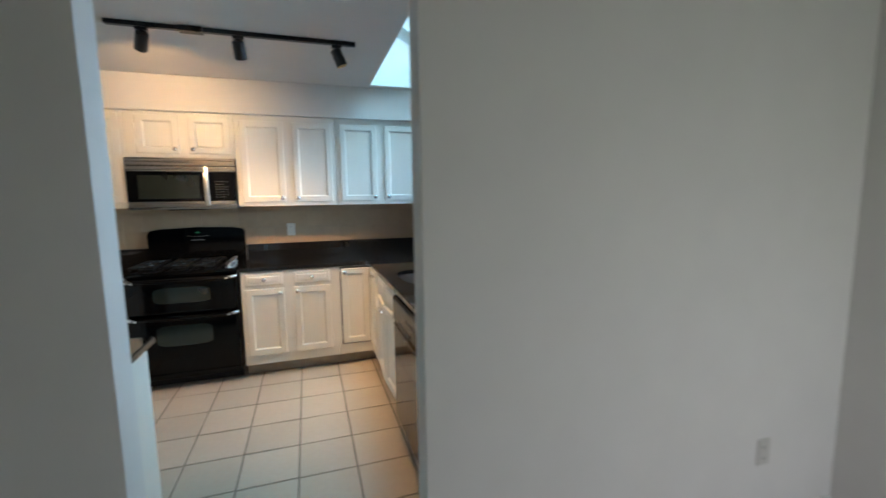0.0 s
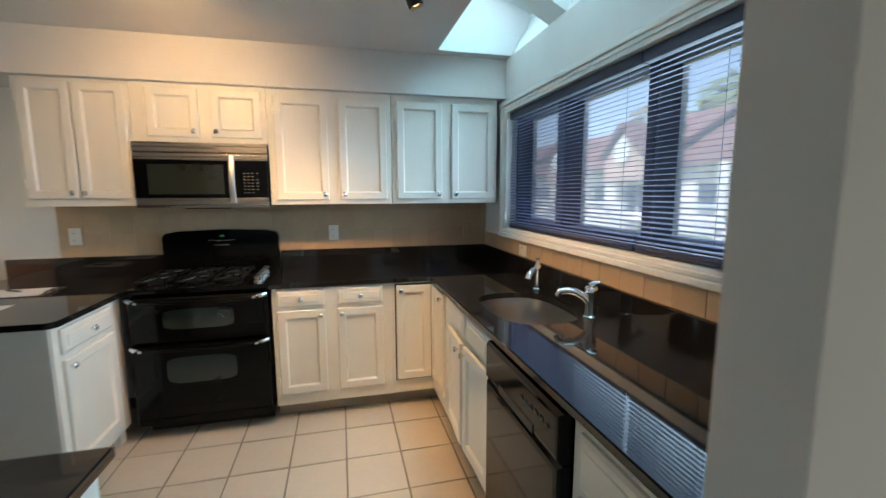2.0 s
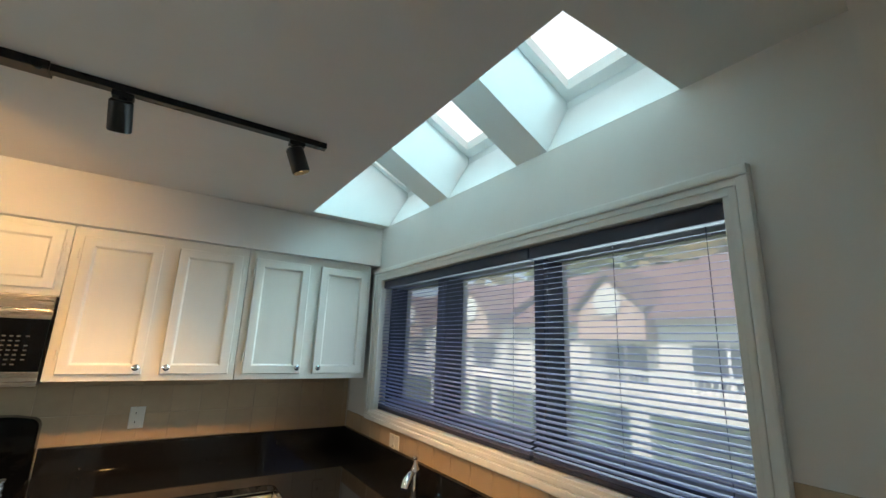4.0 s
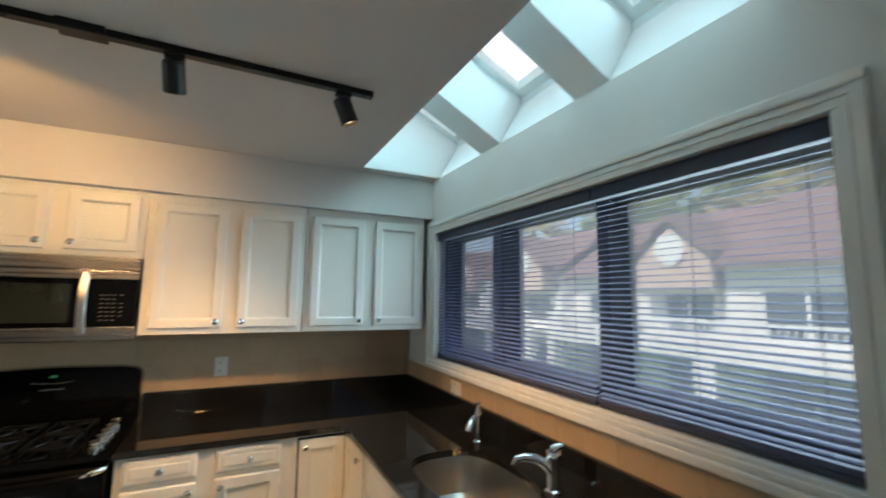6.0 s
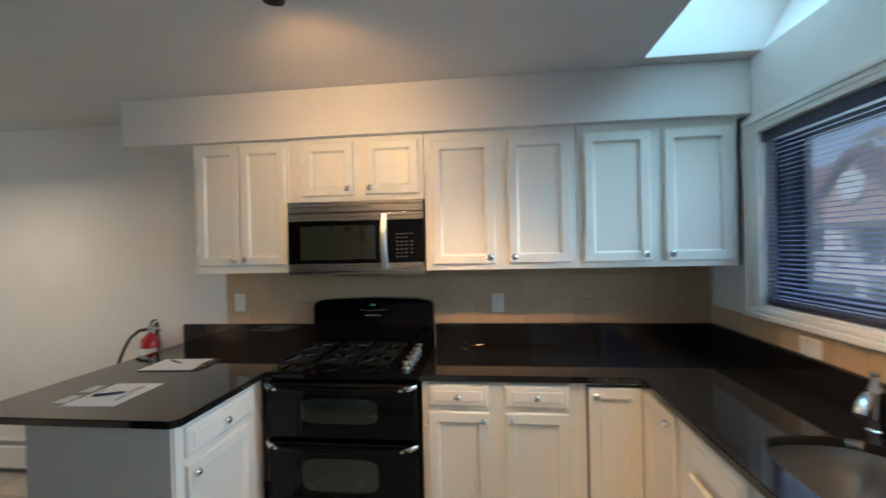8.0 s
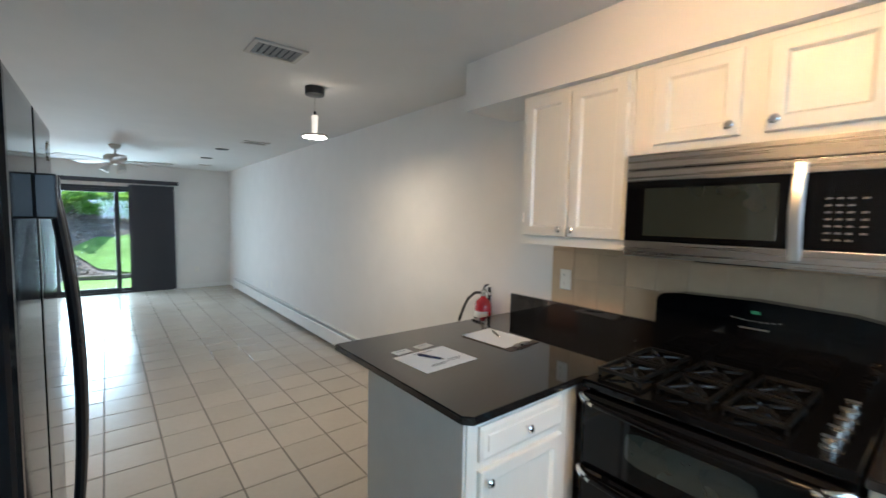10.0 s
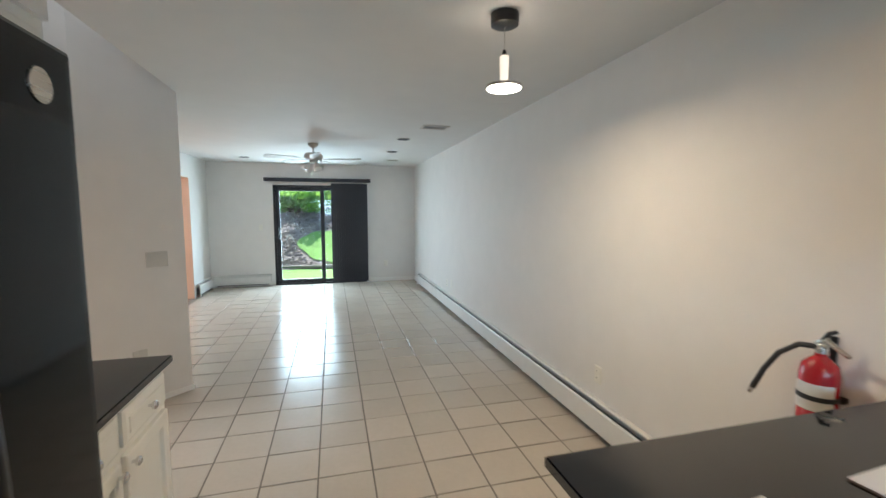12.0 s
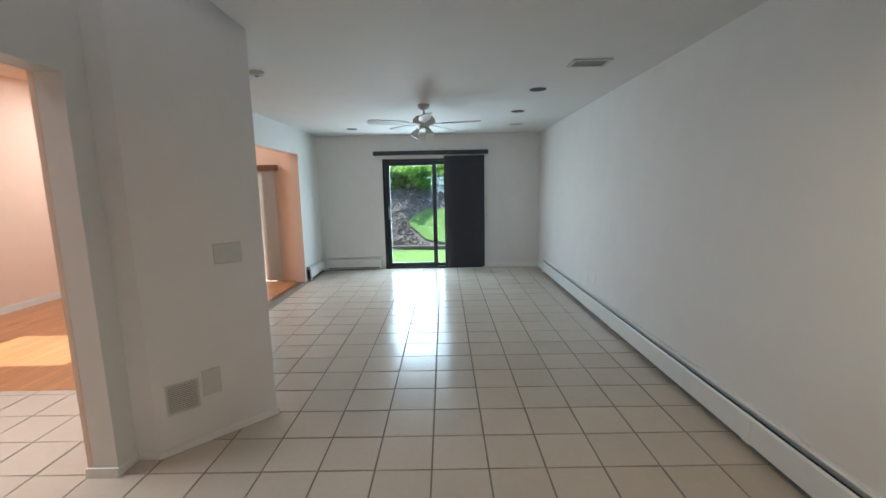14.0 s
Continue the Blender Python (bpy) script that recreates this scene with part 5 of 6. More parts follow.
def ceiling_vent(x, y, w, l, label):
    ob = thing("ceiling_vent", (x, y, Z), label, "vent", "ceiling vents")
    bm_ = bmesh.new()
    for dims in ((-w, w, -l, -l + 0.025), (-w, w, l - 0.025, l), (-w, -w + 0.025, -l + 0.025, l - 0.025), (w - 0.025, w, -l + 0.025, l - 0.025)):
        box(bm_, *dims, -0.011, -0.0005, 0.002)
    part("frame", bm_, FANWHITE, ob)
    boxed("backing", (-w + 0.02, w - 0.02, -l + 0.02, l - 0.02, -0.003, -0.0008), SLOT, ob)
    n = int((2 * l - 0.06) / 0.028)
    for k in range(n):
        yy = -l + 0.04 + k * (2 * l - 0.08) / max(n - 1, 1)
        sb = bmesh.new()
        prism(sb, [(yy - 0.009, -0.003), (yy - 0.006, -0.003), (yy + 0.009, -0.010), (yy + 0.006, -0.010)], "x", -w + 0.025, w - 0.025)
        part("louvre", sb, LOUVRE_SHADE, ob)


ceiling_vent(-2.58, 3.21, 0.11, 0.14, "white louvred ceiling vent over the dining floor")
ceiling_vent(-5.78, 3.94, 0.10, 0.15, "white louvred ceiling vent in the living room")
ceiling_vent(-8.98, 3.91, 0.06, 0.10, "small white ceiling grille near the garden door")
sdct = thing("smoke_detector", (-5.85, 1.32, Z), "small round white smoke detector on the ceiling", "smoke detector")
part("body", lathe(bmesh.new(), [(0.058, -0.001), (0.058, -0.018), (0.045, -0.03), (0.02, -0.032)], seg=20), FANWHITE, sdct, smooth=True)
part("slot", tube(bmesh.new(), [(0, 0, -0.033), (0, 0, -0.0345)], 0.017, 12), SLOT, sdct)

fan = thing("ceiling_fan", (-7.31, 2.58, Z), "white five-blade ceiling fan with a three-shade light", "ceiling fan")
part("canopy", lathe(bmesh.new(), [(0.068, -0.001), (0.066, -0.03), (0.03, -0.062)], seg=24), FANWHITE, fan, smooth=True)
part("downrod", tube(bmesh.new(), [(0, 0, -0.055), (0, 0, -0.13)], 0.013, 10), FANWHITE, fan, smooth=True)
part("motor", lathe(bmesh.new(), [(0.03, -0.125), (0.10, -0.135), (0.128, -0.165), (0.128, -0.205), (0.10, -0.225), (0.06, -0.235), (0.05, -0.262), (0.03, -0.27)], seg=28), FANWHITE, fan, smooth=True)
for k in range(5):
    an = k * 72 + 4
    bm = bmesh.new()
    prism(bm, [(0.20, -0.05), (0.30, -0.062), (0.60, -0.070), (0.645, -0.055), (0.66, 0.0), (0.645, 0.055), (0.60, 0.070), (0.30, 0.062), (0.20, 0.05)], "z", -0.004, 0.003)
    bmesh.ops.transform(bm, matrix=pose(0, 0, -0.215, 0, 0, an) @ pose(0, 0, 0, 12, 0, 0), verts=bm.verts)
    blade = part("blade", bm, FANWHITE, fan)
    bm = bmesh.new()
    prism(bm, [(0.10, -0.014), (0.19, -0.03), (0.27, -0.03), (0.27, 0.03), (0.19, 0.03), (0.10, 0.014)], "z", -0.012, -0.006)
    bmesh.ops.transform(bm, matrix=pose(0, 0, -0.208, 0, 0, an) @ pose(0, 0, 0, 10, 0, 0), verts=bm.verts)
    part("blade_iron", bm, FANWHITE, blade)
for k in range(3):
    an = radians(k * 120 + 35)
    c_, s_ = math.cos(an), math.sin(an)
    part("light_arm", tube(bmesh.new(), [(0.02 * c_, 0.02 * s_, -0.262), (0.055 * c_, 0.055 * s_, -0.272), (0.075 * c_, 0.075 * s_, -0.285)], 0.009, 8), FANWHITE, fan, smooth=True)
    part("shade", tube(bmesh.new(), [(0.072 * c_, 0.072 * s_, -0.28), (0.085 * c_, 0.085 * s_, -0.30), (0.112 * c_, 0.112 * s_, -0.345), (0.12 * c_, 0.12 * s_, -0.36)], [0.02, 0.03, 0.048, 0.055], 16), FROST, fan, "frosted glass bell shade", smooth=True)

# ---------------------------------------------------------------- heaters, skirting, plates


def heater(name_label, p0, p1, inward):
    """A hot-water baseboard heater between two floor points on a wall; inward is the unit vector into the room."""
    p0, p1 = Vector((*p0, 0)), Vector((*p1, 0))
    length = (p1 - p0).length
    u = (p1 - p0).normalized()
    n = Vector((*inward, 0))
    ob = thing("baseboard_heater", tuple(p0), name_label, "heater", "baseboard heaters")
    m4 = Matrix((u, n, Vector((0, 0, 1)))).transposed().to_4x4()
    ob.matrix_basis = Matrix.Translation(p0) @ m4

    def profile(name, outline, mat, x0=0.0, x1=None):
        bm_ = bmesh.new()
        prism(bm_, outline, "x", x0, length if x1 is None else x1)
        return part(name, bm_, mat, ob)
    profile("back_plate", [(0.001, 0.012), (0.010, 0.012), (0.010, 0.225), (0.001, 0.225)], HEATER)
    profile("top_cover", [(0.001, 0.230), (0.026, 0.230), (0.034, 0.222), (0.031, 0.220), (0.025, 0.2255), (0.001, 0.2255)], HEATER)
    profile("front_panel", [(0.060, 0.045), (0.064, 0.045), (0.064, 0.188), (0.055, 0.200), (0.051, 0.198), (0.060, 0.186)], HEATER)
    # near-black filler in place of the shade behind the front panel
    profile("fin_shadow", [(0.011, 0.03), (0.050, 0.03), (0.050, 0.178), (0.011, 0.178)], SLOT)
    for xa in (0.0, length - 0.05):
        profile("end_cap", [(0.0005, 0.008), (0.067, 0.008), (0.067, 0.195), (0.045, 0.232), (0.0005, 0.232)], HEATER, xa, xa + 0.05)
    for k in range(1, max(1, int(length / 1.9))):
        profile("joint_cover", [(0.0645, 0.04), (0.066, 0.04), (0.066, 0.186), (0.0645, 0.186)], HEATER, k * 1.9 - 0.03, k * 1.9 + 0.03)


heater("long white baseboard heater along the plain wall", (-2.62, NORTH), (-9.45, NORTH), (0, -1))
heater("white baseboard heater beside the garden door", (WEST, 0.585), (WEST, 1.62), (1, 0))
heater("short white baseboard heater on the wall past the opening", (-9.10, 0.52), (-9.95, 0.52), (0, 1))


def skirting(name, x0, x1, y0, y1, h=0.075, mat=TRIM):
    return tagged(link_mesh(name, box(bmesh.new(), x0, x1, y0, y1, 0.0, h, 0.003), mat), kind="structure")


skirting("baseboard_north", -10.02, -9.46, NORTH - 0.013, NORTH - 0.001)
skirting("baseboard_north_dining", -2.61, -1.72, NORTH - 0.013, NORTH - 0.001)
skirting("baseboard_west", WEST + 0.001, WEST + 0.013, 3.56, NORTH - 0.014)
skirting("baseboard_family_south", -9.14, -2.13, -2.799, -2.785, 0.09)
skirting("baseboard_recess", -4.503, -4.366, 1.051, 1.058, 0.05)
skirting("baseboard_recess_jamb", -4.364, -4.350, 0.885, 1.060, 0.055)
skirting("baseboard_recess_step", -4.504, -4.497, 1.061, 1.168, 0.045)
bm = bmesh.new()
prism(bm, [(-4.972, 1.661), (-4.494, 1.176), (-4.503, 1.172), (-4.972, 1.650)], "z", 0.0, 0.042)
tagged(link_mesh("baseboard_slanting", bm, TRIM), kind="structure")
skirting("baseboard_hall", 0.62, 2.49, 1.412, 1.424)


def plate(place, rz, kind, label, mat=PLATE, w=0.072, h=0.116):
    """A wall plate that faces its own -y."""
    ob = thing("wall_outlet" if kind != "switch" else "wall_switch", place, label, "outlet" if kind != "switch" else "switch", "wall plates", rz)
    bm_ = bmesh.new()
    nested(bm_, -w / 2, w / 2, -h / 2, h / 2, [(0, -0.003), (0.004, -0.006)], -0.0005)
    pb = part("plate", bm_, mat, ob)
    if kind == "duplex":
        for dz in (-0.024, 0.024):
            rc = part("receptacle", tube(bmesh.new(), [(0, -0.0055, dz), (0, -0.0078, dz)], 0.0165, 16), mat, pb)
            boxed("slot", (-0.008, -0.005, -0.0083, -0.0076, dz - 0.006, dz + 0.006), SLOT, rc)
    elif kind == "wide":
        for dx in (-0.03, 0.03):
            rc = boxed("receptacle", (dx - 0.016, dx + 0.016, -0.008, -0.0055, -0.032, 0.032), mat, pb, 0.002)
    elif kind == "switch":
        boxed("toggle", (-0.005, 0.005, -0.015, -0.0055, -0.010, 0.010), mat, pb, 0.002)
    return ob


TILED = NORTH - 0.011
plate((0.128, TILED, 1.172), 0, "duplex", "cream duplex outlet on the tan backsplash")
plate((-1.572, TILED, 1.186), 0, "duplex", "cream duplex outlet on the tan backsplash")
plate((1.205, TILED, 1.170), 0, "switch", "tan switch plate on the backsplash", BSTILE)
sid = plate((EAST - 0.011, 3.745, 1.087), -90, "duplex", "cream outlet lying sideways below the window", h=0.075, w=0.115)
plate((EAST - 0.011, 2.03, 1.085), -90, "wide", "wide cream double plate below the window corner", w=0.118, h=0.075)
plate((-3.52, NORTH, 0.395), 0, "duplex", "white outlet low on the plain wall", PLATE)
plate((-7.36, NORTH, 0.375), 0, "duplex", "white outlet above the baseboard heater", PLATE)
plate((-7.12, NORTH, 0.40), 0, "plain", "blank white plate above the baseboard heater", PLATE)
plate((WEST, 3.892, 0.38), 90, "duplex", "white outlet beside the vertical blind", PLATE)
plate((WEST, 1.45, 1.16), 90, "switch", "white light switch beside the garden door", PLATE)
plate((2.04, 1.425, 0.38), 0, "duplex", "painted outlet low on the hall wall", PAINTED_PLATE)
SLANT_TURN = 134.4


def on_slant(along):
    """A point on the slanting wall, metres from its free corner."""
    k = along / math.hypot(0.465, 0.475)
    return (-4.97 + 0.465 * k + 0.0007, 1.647 - 0.475 * k + 0.0007)


x, y = on_slant(0.214)
plate((x, y, 1.12), SLANT_TURN, "plain", "painted over double plate on the slanting wall", PAINTED_PLATE, w=0.155, h=0.12)
x, y = on_slant(0.368)
plate((x, y, 0.362), SLANT_TURN, "plain", "painted over low plate on the slanting wall", PAINTED_PLATE, w=0.10, h=0.16)
x, y = on_slant(0.522)
gr = thing("wall_grille", (x, y, 0.320), "white louvred return air grille in the slanting wall", "vent", rz=SLANT_TURN)
bm = bmesh.new()
nested(bm, -0.085, 0.085, -0.09, 0.09, [(0, -0.003), (0.002, -0.004), (0.007, -0.004), (0.008, -0.002)], -0.0003)
part("frame", bm, PAINTED_PLATE, gr)
# dark sheet painted in as the shadow behind the louvres
boxed("backing", (-0.073, 0.073, -0.0025, -0.0021, -0.078, 0.078), LOUVRE_SHADE, gr)
for k in range(14):
    sb = bmesh.new()
    zz = -0.071 + 0.0112 * k
    prism(sb, [(-0.0022, zz), (-0.0055, zz - 0.004), (-0.0062, zz - 0.003), (-0.0022, zz + 0.002)], "x", -0.076, 0.076)
    part("louvre", sb, PAINTED_PLATE, gr)

# ---------------------------------------------------------------- fire extinguisher
ex = thing("fire_extinguisher", (-2.186, NORTH - 0.066, 0.675), "small red fire extinguisher with black hose on a wall bracket", "fire extinguisher")
part("cylinder", lathe(bmesh.new(), [(0.045, 0.0), (0.055, 0.008), (0.058, 0.02), (0.058, 0.25), (0.051, 0.285), (0.03, 0.305), (0.018, 0.315), (0.018, 0.325)], seg=28), RED, ex, "red enamelled cylinder", smooth=True)
lb = bmesh.new()
for za, zb in ((0.13, 0.225),):
    n = 14
    r0 = [lb.verts.new((0.0588 * math.cos(an), 0.0588 * math.sin(an), za)) for an in [radians(-140 + 130 * k / n) for k in range(n + 1)]]
    r1 = [lb.verts.new((0.0588 * math.cos(an), 0.0588 * math.sin(an), zb)) for an in [radians(-140 + 130 * k / n) for k in range(n + 1)]]
    for k in range(n):
        lb.faces.new((r0[k], r0[k + 1], r1[k + 1], r1[k]))
part("label", lb, LABEL, ex, "white printed label")
part("band", lathe(bmesh.new(), [(0.0595, 0.165), (0.0605, 0.166), (0.0605, 0.182), (0.0595, 0.183)], seg=28), RUBBER, ex, smooth=True)
part("valve", lathe(bmesh.new(), [(0.016, 0.32), (0.018, 0.33), (0.014, 0.355), (0.01, 0.36)], seg=14), STEEL, ex, smooth=True)
part("lever", tube(bmesh.new(), [(-0.02, 0, 0.355), (0.02, -0.01, 0.375), (0.10, -0.03, 0.345)], [0.008, 0.01, 0.007], 8), STEEL, ex, smooth=True)
part("carry_handle", tube(bmesh.new(), [(-0.01, 0, 0.35), (0.02, 0, 0.40), (0.03, 0.02, 0.405)], [0.008, 0.008, 0.006], 8), RUBBER, ex, smooth=True)
part("hose", tube(bmesh.new(), [(-0.012, -0.005, 0.345), (-0.06, -0.02, 0.34), (-0.12, -0.03, 0.29), (-0.17, -0.03, 0.21), (-0.21, -0.03, 0.12)], [0.010, 0.010, 0.010, 0.010, 0.011], 10), RUBBER, ex, smooth=True)
part("nozzle", tube(bmesh.new(), [(-0.208, -0.03, 0.125), (-0.222, -0.03, 0.095)], [0.011, 0.008], 10), STEEL, ex, smooth=True)
bm = box(bmesh.new(), -0.010, 0.010, 0.052, 0.0645, 0.05, 0.38, 0.003)
box(bm, -0.055, 0.055, 0.036, 0.0645, 0.155, 0.175, 0.003)
part("bracket", bm, BLACK_MATT, ex)

# ---------------------------------------------------------------- papers on the peninsula
TOPZ = 0.9145
sheet = thing("flyer", (-1.562, 3.552, TOPZ), "white printed information sheet lying on black granite", "paper", rz=3)
boxed("sheet", (-0.108, 0.124, -0.142, 0.142, 0.0, 0.0008), PAPER, sheet)
for (xa, xb, ya, yb) in ((0.062, 0.068, -0.07, 0.03), (0.074, 0.079, -0.08, 0.0), (0.045, 0.05, 0.03, 0.11), (0.056, 0.06, 0.03, 0.10), (0.066, 0.07, 0.04, 0.09), (-0.09, -0.084, -0.05, 0.06)):
    boxed("printed_line", (xa, xb, ya, yb, 0.0008, 0.0011), INK, sheet)



def pen(place, rz, mat, label):
    ob = thing("pen", place, label, "pen", rz=rz)
    part("barrel", tube(bmesh.new(), [(-0.055, 0, 0.0055), (-0.05, 0, 0.0055), (0.055, 0, 0.0055)], [0.004, 0.0052, 0.0052], 10), mat, ob, smooth=True)
    part("tip", tube(bmesh.new(), [(0.055, 0, 0.0055), (0.072, 0, 0.0055)], [0.005, 0.0012], 10), STEEL, ob, smooth=True)
    part("clip", box(bmesh.new(), -0.05, -0.012, -0.0015, 0.0015, 0.0105, 0.012), mat, ob)


pen((-1.575, 3.535, TOPZ + 0.0009), 28, PEN_BLUE, "navy ballpoint pen lying on the flyer")
for x, y, rz in ((-1.712, 3.482, 5), (-1.728, 3.612, 8)):
    c = thing("business_card", (x, y, TOPZ), "cream printed card lying on black granite", "card", "business cards", rz)
    boxed("card", (-0.026, 0.026, -0.044, 0.044, 0, 0.0007), CARD, c)
    boxed("print", (-0.01, -0.006, -0.025, 0.025, 0.0007, 0.001), INK, c)
cb = thing("clipboard", (-1.60, 4.0, TOPZ), "brown clipboard holding white paper", "clipboard", rz=4)
boxed("board", (-0.157, 0.162, -0.115, 0.115, 0.0, 0.003), BOARD, cb, 0.001)
boxed("paper", (-0.160, 0.125, -0.108, 0.105, 0.0031, 0.0052), PAPER, cb)
boxed("clip", (0.128, 0.155, -0.05, 0.05, 0.003, 0.013), STEEL, cb, 0.003)
pen((-1.655, 4.03, TOPZ + 0.0053), -28, PLASTIC, "black ballpoint pen lying on the clipboard")

# black bag on the worktop past the fridge
bg_ = bmesh.new()
bmesh.ops.create_icosphere(bg_, subdivisions=4, radius=1.0)
for v in bg_.verts:
    c = v.co.copy()
    n_ = noise.noise(c * 1.7) * 0.16 + noise.noise(c * 4.3) * 0.06
    taper = 1.0 - 0.28 * max(c.z, 0.0)
    v.co = Vector((c.x * 0.13 * taper, c.y * 0.125 * taper, max(c.z, -0.5) * (0.25 if c.z > 0 else 0.13))) * (1 + n_)
    v.co.z = max(v.co.z, -0.085)
bag = link_mesh("bag", bg_, FABRIC, smooth=True)
bag.matrix_basis = pose(-2.82, 1.775, TOPZ + 0.086)
tagged(bag, "slumped black fabric bag on the worktop", "bag")

# ---------------------------------------------------------------- family room
fw = tagged(new("door_2"), "sliding glass door behind white vertical blinds", "door", "", "structure")
bm = bmesh.new()
for d_ in ((-1.75, 0.05, 1.75, 1.80), (-1.75, -1.7, 0.0, 1.75), (0.0, 0.05, 0.0, 1.75), (-0.87, -0.82, 0.0, 1.75)):
    box(bm, -9.27, -9.155, *d_)
part("frame", bm, DARKFRAME, fw)
boxed("pane", (-9.22, -9.214, -1.73, 0.03, 0.0, 1.78), CLEAR, fw).visible_shadow = False
wb = thing("vertical_blind", (-9.09, -0.38, 0), "white vertical blind under a brown wooden valance", "blind")
boxed("valance", (-0.05, 0.03, -1.40, 0.53, 1.80, 1.885), BROWN, wb, 0.004, "brown wooden valance")
vane_me = None
for k in range(11):
    if vane_me is None:
        ob = part("vane", prism(bmesh.new(), [(-0.044, 0), (0.0, 0.006), (0.044, 0), (0.044, 0.002), (0, 0.008), (-0.044, 0.002)], "z", 0.02, 1.80), VWHITE, wb)
        vane_me = ob.data
    else:
        ob = new("vane", vane_me)
        ob.parent = wb
    ob.matrix_basis = pose(0, 0.25 + 0.020 * k, 0, 0, 0, 62)
post = thing("newel_post", (-5.2, 0.30, 0), "low brown wooden post at the step to the family room", "post")
boxed("post", (-0.03, 0.03, -0.03, 0.03, 0.0, 0.72), BROWN, post, 0.006)
boxed("cap", (-0.035, 0.035, -0.035, 0.035, 0.72, 0.74), BROWN, post, 0.006)
dl = thing("recessed_light", (-6.4, -1.9, 3.0), "lit recessed ceiling light in the family room", "recessed light")
part("trim_ring", lathe(bmesh.new(), [(0.095, -0.001), (0.095, -0.006), (0.078, -0.009), (0.074, -0.004)], seg=24), FANWHITE, dl)
part("lens", lathe(bmesh.new(), [(0.073, -0.0105), (0.073, -0.0098)], seg=24), LED, dl, "lit lens")

# ---------------------------------------------------------------- hall door behind the walk's start
hd = tagged(new("door_3"), "white front door with a tall glass pane", "door", "", "structure")
bm = bmesh.new()
for d_ in ((1.2, 2.0, 0.15, 0.25), (1.2, 2.0, 1.75, 1.85), (1.2, 1.3, 0.25, 1.75), (1.9, 2.0, 0.25, 1.75)):
    box(bm, d_[0], d_[1], -1.60, -1.53, d_[2], d_[3])
part("frame", bm, TRIM, hd)
boxed("pane", (1.3, 1.9, -1.57, -1.564, 0.25, 1.75), CLEAR, hd).visible_shadow = False

# ---------------------------------------------------------------- floors and tiles, last
floor_ob = slab("floor", -0.12, -0.004, WEST - 0.12, 2.62, -2.92, NORTH + 0.12, mat=GROUT)
wood_ob = slab("floor_family", -0.0035, -0.0025, -9.15, -5.36, -2.8, 0.46, mat=BROWN)
PX, OX = 0.3035, 0.170
LAYOUTS = ((-36, -6, 0.3035, 2.704, -15, 7), (-6, 9, 0.314, 3.709, -18, 4))     # columns from, to; pitch and origin of the rows; rows from, to
GAP = 0.009


def tile_mesh(name, w, l, bevel, top, mat):
    bm_ = bmesh.new()
    lo = [bm_.verts.new((sx * w / 2, sy * l / 2, -0.004)) for sx, sy in ((-1, -1), (1, -1), (1, 1), (-1, 1))]
    mid = [bm_.verts.new((sx * w / 2, sy * l / 2, top - bevel)) for sx, sy in ((-1, -1), (1, -1), (1, 1), (-1, 1))]
    hi = [bm_.verts.new((sx * (w / 2 - bevel), sy * (l / 2 - bevel), top)) for sx, sy in ((-1, -1), (1, -1), (1, 1), (-1, 1))]
    for a_, b_ in ((lo, mid), (mid, hi)):
        for k in range(4):
            bm_.faces.new((a_[k], a_[(k + 1) % 4], b_[(k + 1) % 4], b_[k]))
    bm_.faces.new(hi)
    me_ = bpy.data.meshes.new(name)
    bm_.to_mesh(me_)
    bm_.free()
    me_.materials.append(mat)
    return me_


far_v, far_f = [], []


def covered(x, y):
    """Where cabinets, walls or the wooden floor leave no tile in sight."""
    if y > NORTH + 0.1 or x > EAST + 0.1 and y > 1.5 or x < WEST - 0.1:
        return True
    if x > 1.0 and y > 1.6 or y > 4.2 and x > -1.6:
        return True
    if y < 0.55 and x < -5.52:
        return True
    if x > -3.0 and y < 1.25 and not (-1.0 < x and y > -1.5):
        return True
    return y < -1.6


ti = random.Random(3)
tile_meshes = {}
for i, j, PY, OY in [(i, j, py, oy) for c0, c1, py, oy, r0, r1 in LAYOUTS for i in range(c0, c1) for j in range(r0, r1)]:
    if PY not in tile_meshes:
        tile_meshes[PY] = tile_mesh("tile", PX - GAP, PY - GAP, 0.0015, 0.0, TILE)
    x, y = OX + (i + 0.5) * PX, OY + (j + 0.5) * PY
    if covered(x, y):
        continue
    if x > -6.3 and y > 1.3:
        ob = new("tile", tile_meshes[PY])
        ob.parent = floor_ob
        ob.location = (x, y, ti.uniform(-0.0004, 0.0004))
        ob.rotation_euler = (ti.uniform(-0.010, 0.010), ti.uniform(-0.010, 0.010), 0)
    else:
        n = len(far_v)
        w, l, b_ = PX / 2 - GAP / 2, PY / 2 - GAP / 2, 0.0015
        dz = ti.uniform(-0.0004, 0.0004)
        far_v += [(x + sx * w, y + sy * l, -0.004) for sx, sy in ((-1, -1), (1, -1), (1, 1), (-1, 1))]
        tx, ty = ti.uniform(-0.010, 0.010), ti.uniform(-0.010, 0.010)
        far_v += [(x + sx * (w - b_), y + sy * (l - b_), dz + sx * w * tx + sy * l * ty) for sx, sy in ((-1, -1), (1, -1), (1, 1), (-1, 1))]
        far_f += [(n + 4, n + 5, n + 6, n + 7)] + [(n + k, n + (k + 1) % 4, n + 4 + (k + 1) % 4, n + 4 + k) for k in range(4)]
me = bpy.data.meshes.new("far_tiles")
me.from_pydata(far_v, [], far_f)
me.materials.append(TILE)
ob = new("far_tiles", me)
ob.parent = floor_ob
tagged(ob, kind="stuff")
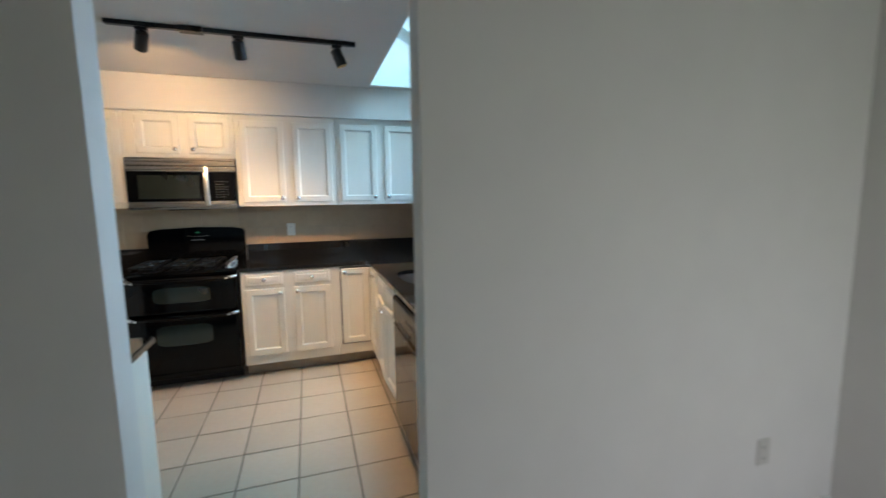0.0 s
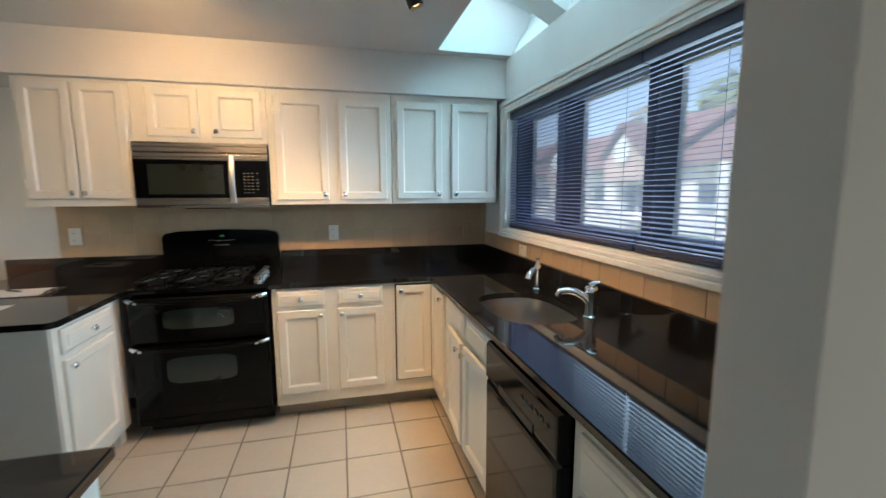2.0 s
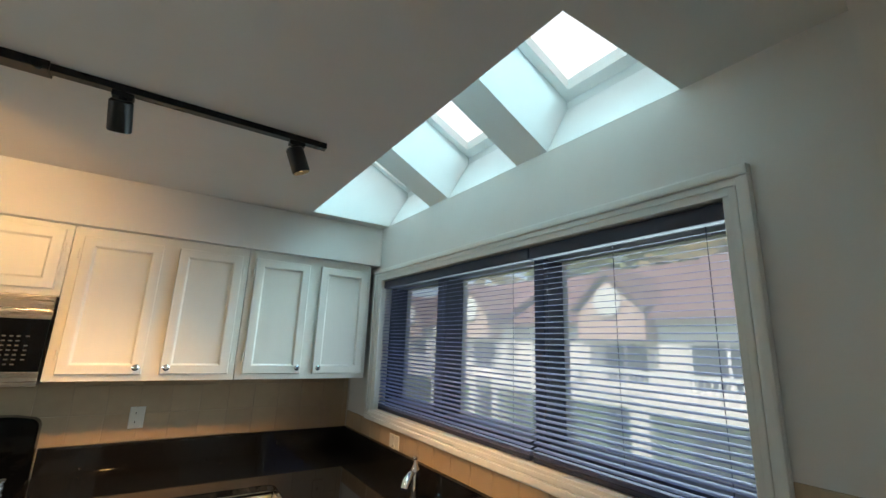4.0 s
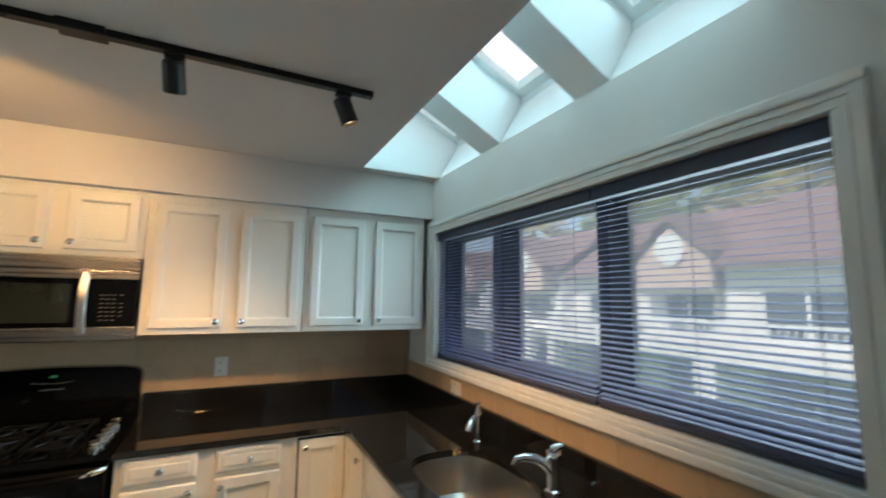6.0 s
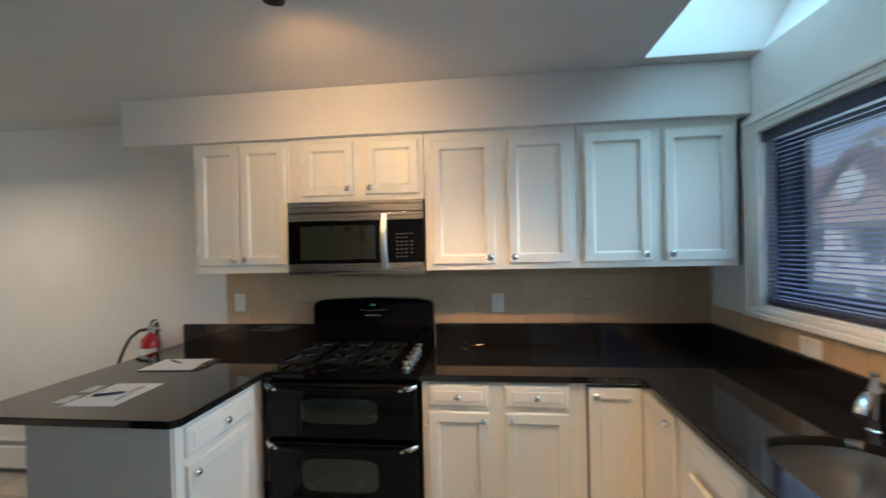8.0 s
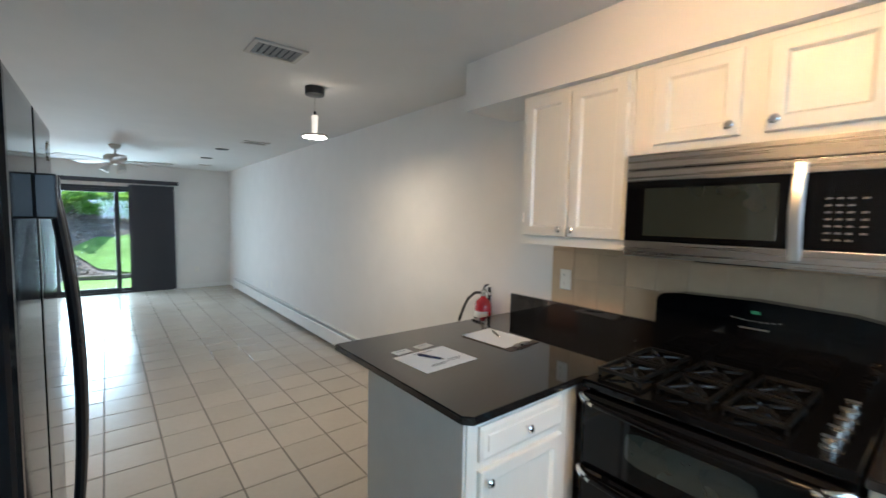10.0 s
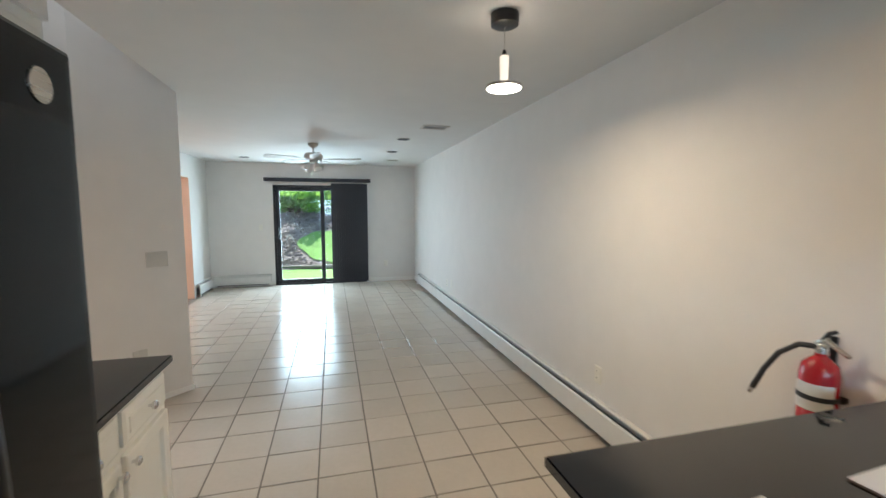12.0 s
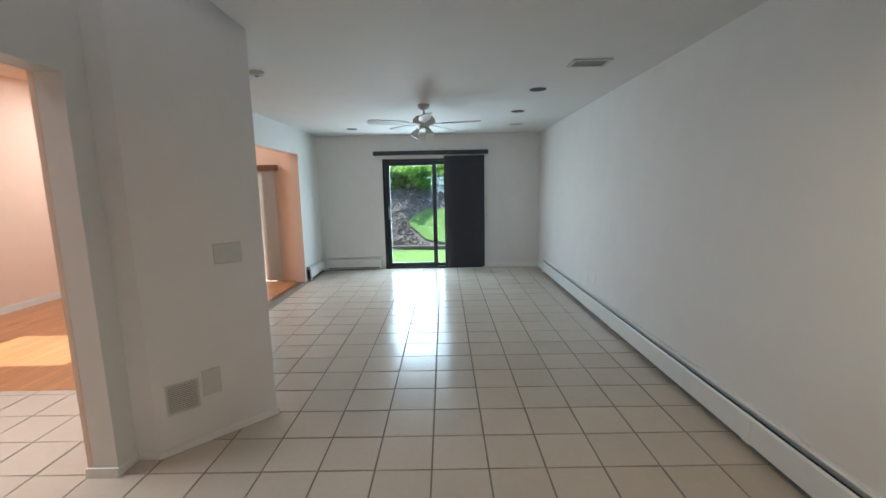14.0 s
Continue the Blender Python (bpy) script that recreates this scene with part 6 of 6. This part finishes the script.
# oak strips in the family room
plank_meshes = {}
for i in range(41):
    y, x0 = -2.76 + i * 0.0775, -9.15
    cut = (0.45, 0.9, 0.2, 0.7)[i % 4]
    while x0 < -5.37:
        x1 = min(x0 + cut, -5.36)
        cut = 1.26
        size = round(x1 - x0, 3)
        if size not in plank_meshes:
            plank_meshes[size] = tile_mesh("plank", size - 0.001, 0.0765, 0.001, 0.002, WOOD)
        ob = new("plank", plank_meshes[size])
        ob.parent = wood_ob
        ob.location = ((x0 + x1) / 2, y, 0)
        x0 = x1
# tan backsplash tiles: two rows and a cut row, on the range wall and below and beside the window
BS = 0.150
bs_n = slab("backsplash_north", 1.0455, 1.398, -1.668, EAST - 0.012, NORTH - 0.0075, NORTH - 0.001, mat=BSGROUT)
bs_e = tagged(link_mesh("backsplash_east", box(bmesh.new(), EAST - 0.0075, EAST - 0.001, 1.535, NORTH - 0.012, 1.0455, 1.15), BSGROUT), kind="structure")
bs_s = tagged(link_mesh("backsplash_east_side", box(bmesh.new(), EAST - 0.0075, EAST - 0.001, 1.535, 1.878, 1.1505, 1.368), BSGROUT), kind="structure")
cache = {}


def wall_tile(parent, u0, u1, z0, z1, along):
    """One glazed tile proud of the grout; along says which wall."""
    key = (round(u1 - u0, 3), round(z1 - z0, 3))
    if key not in cache:
        cache[key] = tile_mesh("tile", u1 - u0 - 0.003, z1 - z0 - 0.003, 0.0012, 0.0035, BSTILE)
    ob_ = new("tile", cache[key])
    ob_.parent = parent
    if along == "x":
        ob_.matrix_basis = pose((u0 + u1) / 2, NORTH - 0.0075, (z0 + z1) / 2, 90, 0, 0)
    else:
        ob_.matrix_basis = pose(EAST - 0.0075, (u0 + u1) / 2, (z0 + z1) / 2, 90, 0, -90)


for z0, z1 in ((1.0455, 1.1955), (1.1955, 1.3455), (1.3455, 1.398)):
    u = -1.668
    while u < EAST - 0.03:
        wall_tile(bs_n, u, min(u + BS, EAST - 0.013), z0, z1, "x")
        u += BS
u = 1.535
while u < NORTH - 0.05:
    wall_tile(bs_e, u, min(u + BS, NORTH - 0.0125), 1.0455, 1.149, "y")
    u += BS
for z0, z1 in ((1.1505, 1.26), (1.26, 1.368)):
    for u in (1.535, 1.685):
        wall_tile(bs_s, u, min(u + BS, 1.877), z0, z1, "y")
